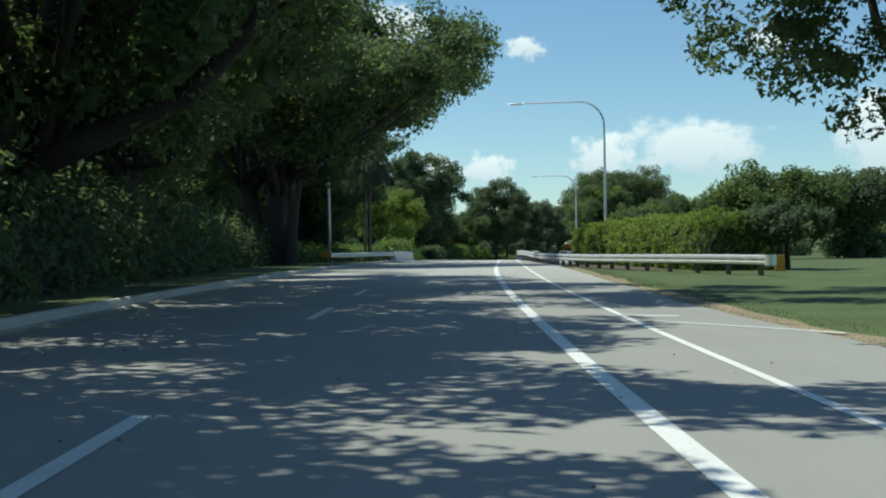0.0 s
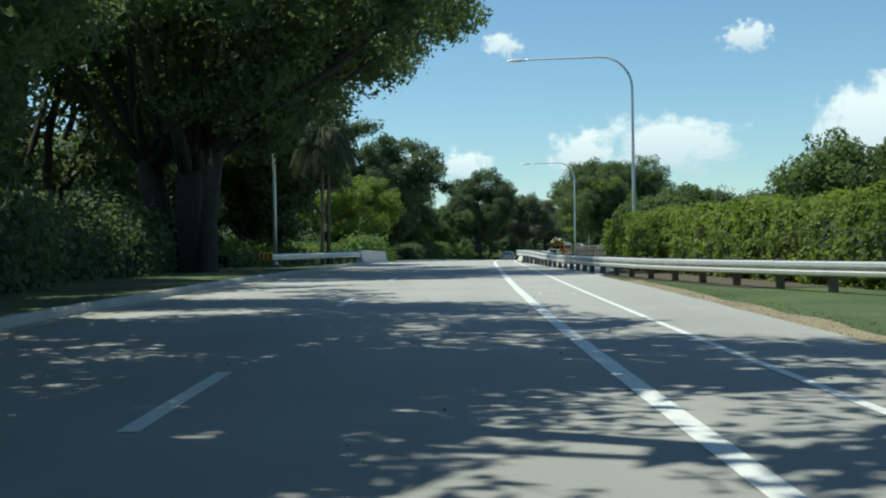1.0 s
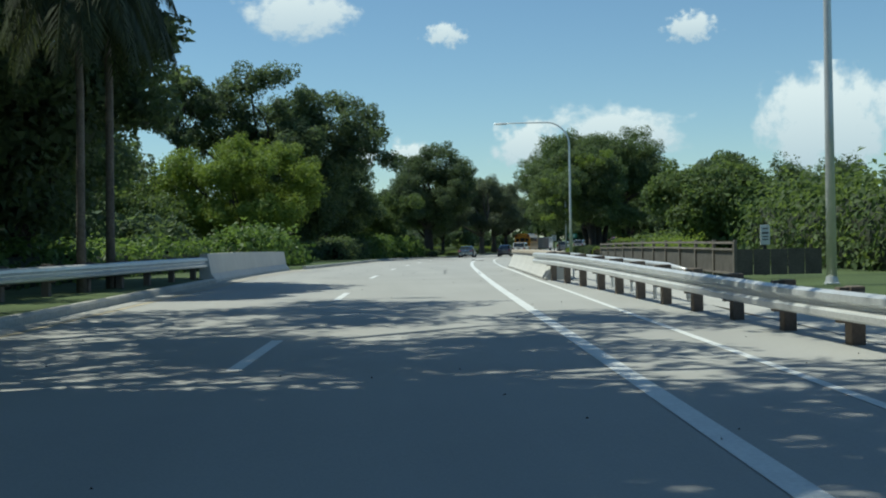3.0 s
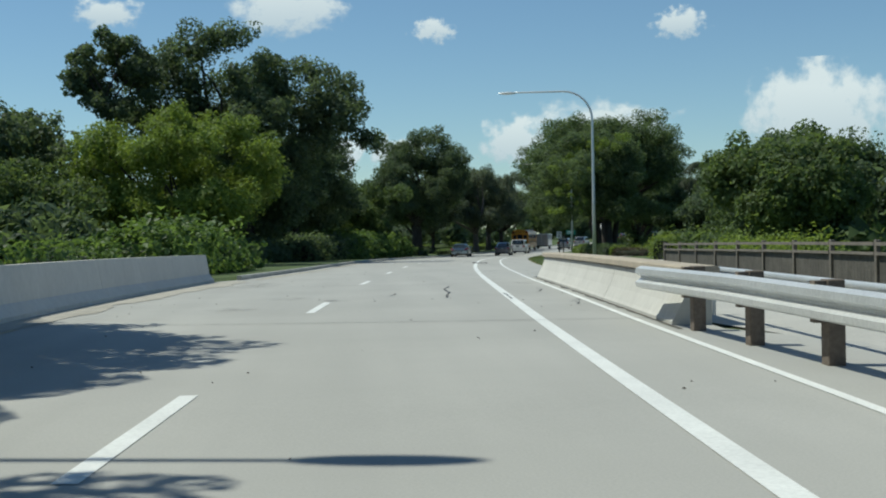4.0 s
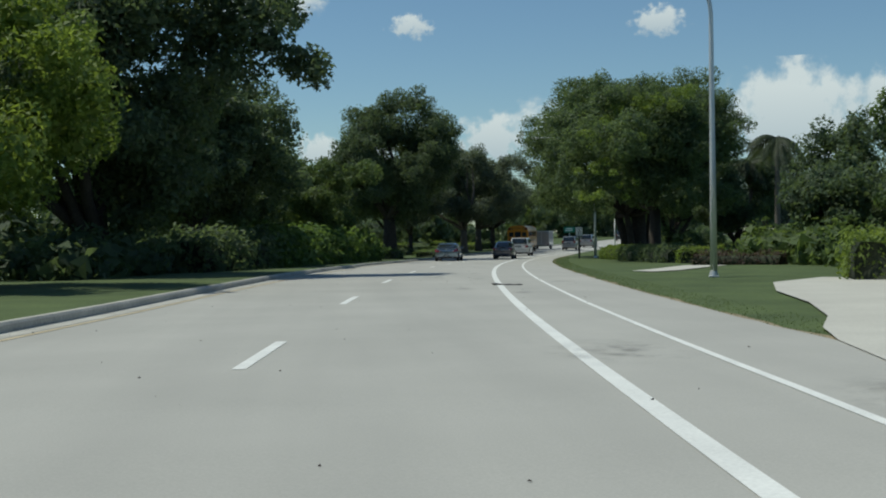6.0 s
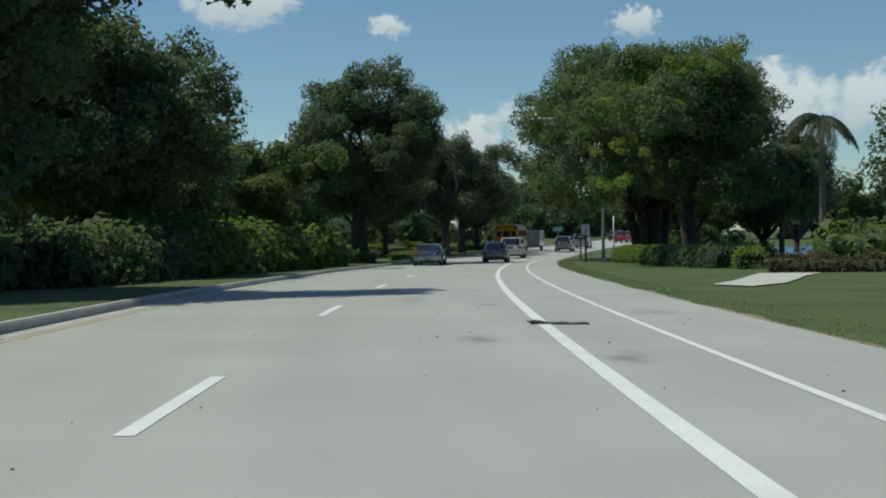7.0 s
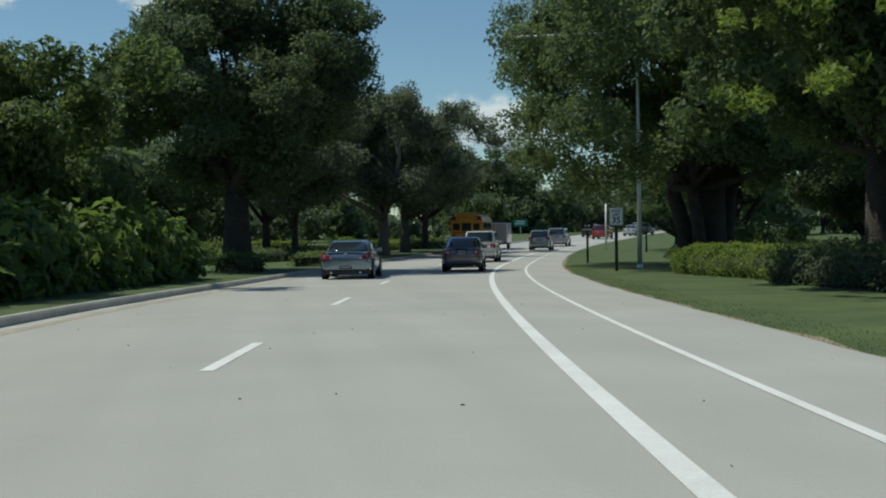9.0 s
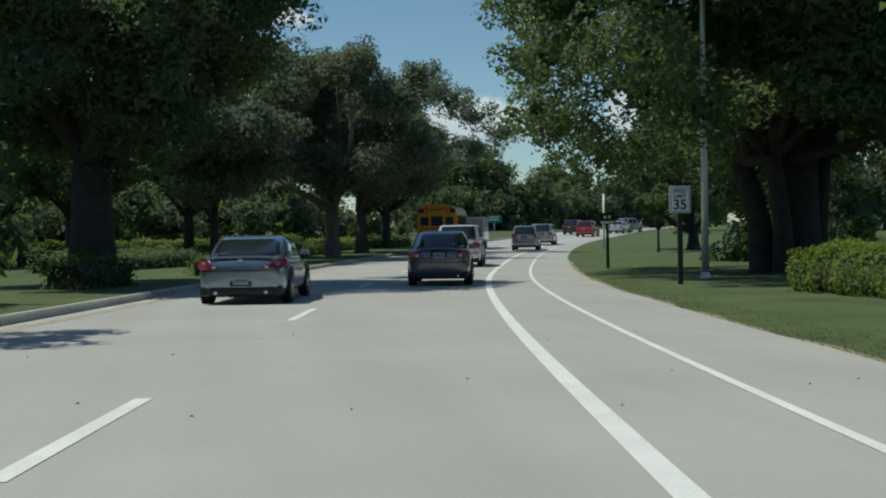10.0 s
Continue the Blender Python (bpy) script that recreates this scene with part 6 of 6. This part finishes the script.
for sg in (1, -1):
    for cx, mt in ((0.98, RED_LENS), (0.70, MARKER)):
        bm = bmesh.new()
        bmesh.ops.create_cone(bm, cap_ends=True, segments=16, radius1=0.10, radius2=0.10, depth=0.06, matrix=pose(sg * cx, -5.02, 2.70, 90, 0, 0))
        part("warning_lamp", bm, mt, bus)
    bm = bmesh.new()
    part("lamp_panel", box(bm, sg * 0.84, -5.0, 2.70, 0.56, 0.025, 0.27, 0.01), BLACK, bus)
    bm = bmesh.new()
    bmesh.ops.create_cone(bm, cap_ends=True, segments=16, radius1=0.09, radius2=0.09, depth=0.05, matrix=pose(sg * 0.98, -5.01, 1.45, 90, 0, 0))
    part("tail_light", bm, RED_LENS, bus)
    for yy in (-2.8, 3.0):
        wheel(bus, sg * 1.06, yy, 0.48, 0.28, sg)
    for k in range(9):
        bm = bmesh.new()
        part("side_window", box(bm, sg * 1.222, -4.2 + 0.88 * k, 2.1, 0.02, 0.66, 0.55, 0.01), GLASS_CAR, bus)
    bm = bmesh.new()
    part("rub_rail", box(bm, sg * 1.228, -0.4, 1.35, 0.03, 9.2, 0.07), BLACK, bus)
bm = bmesh.new()
part("bumper", box(bm, 0, -5.06, 0.62, 2.36, 0.16, 0.26, 0.03), BLACK, bus)
bm = bmesh.new()
for cx, cz, sx in ((0.0, 1.62, 1.9), (0.55, 0.98, 0.5)):
    box(bm, cx, -5.0, cz, sx, 0.02, 0.06)
part("stripe", bm, BLACK, bus)

# box trailer
tr = thing("box_trailer", pose(32.0, 267.0, level(267), 0, 0, -18), "pale grey enclosed box trailer behind a truck", "trailer", "traffic")
bm = bmesh.new()
part("box_body", box(bm, 0, 0, 1.45, 2.05, 4.2, 1.85, 0.06), P_WHITE, tr)
bm = bmesh.new()
box(bm, -0.51, -2.11, 1.45, 0.96, 0.03, 1.66, 0.01)
part("rear_door", bm, P_SILVER, tr)
bm = bmesh.new()
box(bm, 0.51, -2.11, 1.45, 0.96, 0.03, 1.66, 0.01)
part("rear_door", bm, P_SILVER, tr)
bm = bmesh.new()
part("bumper", box(bm, 0, -2.1, 0.48, 1.9, 0.12, 0.14, 0.02), BLACK, tr)
for sg in (1, -1):
    bm = bmesh.new()
    part("tail_light", box(bm, sg * 0.88, -2.15, 0.62, 0.14, 0.05, 0.10, 0.01), RED_LENS, tr)
    for yy in (-0.45, 0.45):
        wheel(tr, sg * 0.93, yy, 0.33, 0.2, sg)
bm = bmesh.new()
part("drawbar", box(bm, 0, 2.8, 0.5, 0.12, 1.5, 0.1), BLACK, tr)

# ---- clouds: flat sheets far off in the sky ----
def cloud_mat(seed, cut):
    m = bpy.data.materials.new("cloud_vapour")
    m.use_nodes = True
    n, l = m.node_tree.nodes, m.node_tree.links
    n.remove(n["Principled BSDF"])
    out = n["Material Output"]
    tc, mp, no, fine = n.new("ShaderNodeTexCoord"), n.new("ShaderNodeMapping"), n.new("ShaderNodeTexNoise"), n.new("ShaderNodeTexNoise")
    l.new(tc.outputs["Object"], mp.inputs["Vector"])
    mp.inputs["Location"].default_value = (seed * 3.7, seed * 1.3, seed)
    mp.inputs["Scale"].default_value = (1.6, 1.0, 1.6)
    l.new(mp.outputs[0], no.inputs["Vector"])
    no.inputs["Scale"].default_value, no.inputs["Detail"].default_value, no.inputs["Roughness"].default_value = 2.0, 7, 0.58
    ln = n.new("ShaderNodeVectorMath")
    ln.operation = "LENGTH"
    l.new(tc.outputs["Object"], ln.inputs[0])
    fall = n.new("ShaderNodeMath")
    fall.operation = "MULTIPLY_ADD"          # noise * a - distance + c
    fall.inputs[1].default_value = 1.5
    l.new(no.outputs[0], fall.inputs[0])
    neg = n.new("ShaderNodeMath")
    neg.operation = "MULTIPLY_ADD"
    neg.inputs[1].default_value, neg.inputs[2].default_value = -1.0, cut
    l.new(ln.outputs["Value"], neg.inputs[0])
    l.new(neg.outputs[0], fall.inputs[2])
    mr = n.new("ShaderNodeMapRange")
    mr.interpolation_type = "SMOOTHSTEP"
    mr.inputs["From Min"].default_value, mr.inputs["From Max"].default_value = 0.0, 0.42
    l.new(fall.outputs[0], mr.inputs["Value"])
    sep = n.new("ShaderNodeSeparateXYZ")
    l.new(tc.outputs["Object"], sep.inputs[0])
    # sunlit tops and greyer undersides are painted into the cloud's glow
    tone = n.new("ShaderNodeMapRange")
    tone.inputs["From Min"].default_value, tone.inputs["From Max"].default_value = -0.8, 0.5
    l.new(sep.outputs["Y"], tone.inputs["Value"])
    mx = n.new("ShaderNodeMix")
    mx.data_type = "RGBA"
    mx.inputs[6].default_value, mx.inputs[7].default_value = (0.50, 0.60, 0.70, 1), (0.80, 0.86, 0.90, 1)
    l.new(tone.outputs[0], mx.inputs[0])
    em, tr_, ms = n.new("ShaderNodeEmission"), n.new("ShaderNodeBsdfTransparent"), n.new("ShaderNodeMixShader")
    l.new(mx.outputs[2], em.inputs["Color"])
    dens = n.new("ShaderNodeMath")
    dens.operation = "MULTIPLY"
    dens.inputs[1].default_value = 0.9
    l.new(mr.outputs[0], dens.inputs[0])
    l.new(dens.outputs[0], ms.inputs[0]), l.new(tr_.outputs[0], ms.inputs[1]), l.new(em.outputs[0], ms.inputs[2])
    l.new(ms.outputs[0], out.inputs["Surface"])
    return m


def cloud(az, el, wide, high, seed, cut=0.05):
    """az, el: degrees from the road's first direction and above the horizon; wide, high: degrees."""
    D = 4200.0
    a, e = radians(az), radians(el)
    p = Vector((math.sin(a) * math.cos(e), math.cos(a) * math.cos(e), math.sin(e))) * D
    o = raw("cloud", [(-1, -1, 0), (1, -1, 0), (1, 1, 0), (-1, 1, 0)], [(0, 1, 2, 3)], cloud_mat(seed, cut))
    o.matrix_world = look(p, (0, 0, 0)) @ Matrix.Diagonal((D * math.tan(radians(wide / 2)), D * math.tan(radians(high / 2)), 1, 1))
    tagged(o, "soft white fair-weather cloud in a blue sky", "cloud", kind="structure")


for c in CLOUDS:
    cloud(*c)
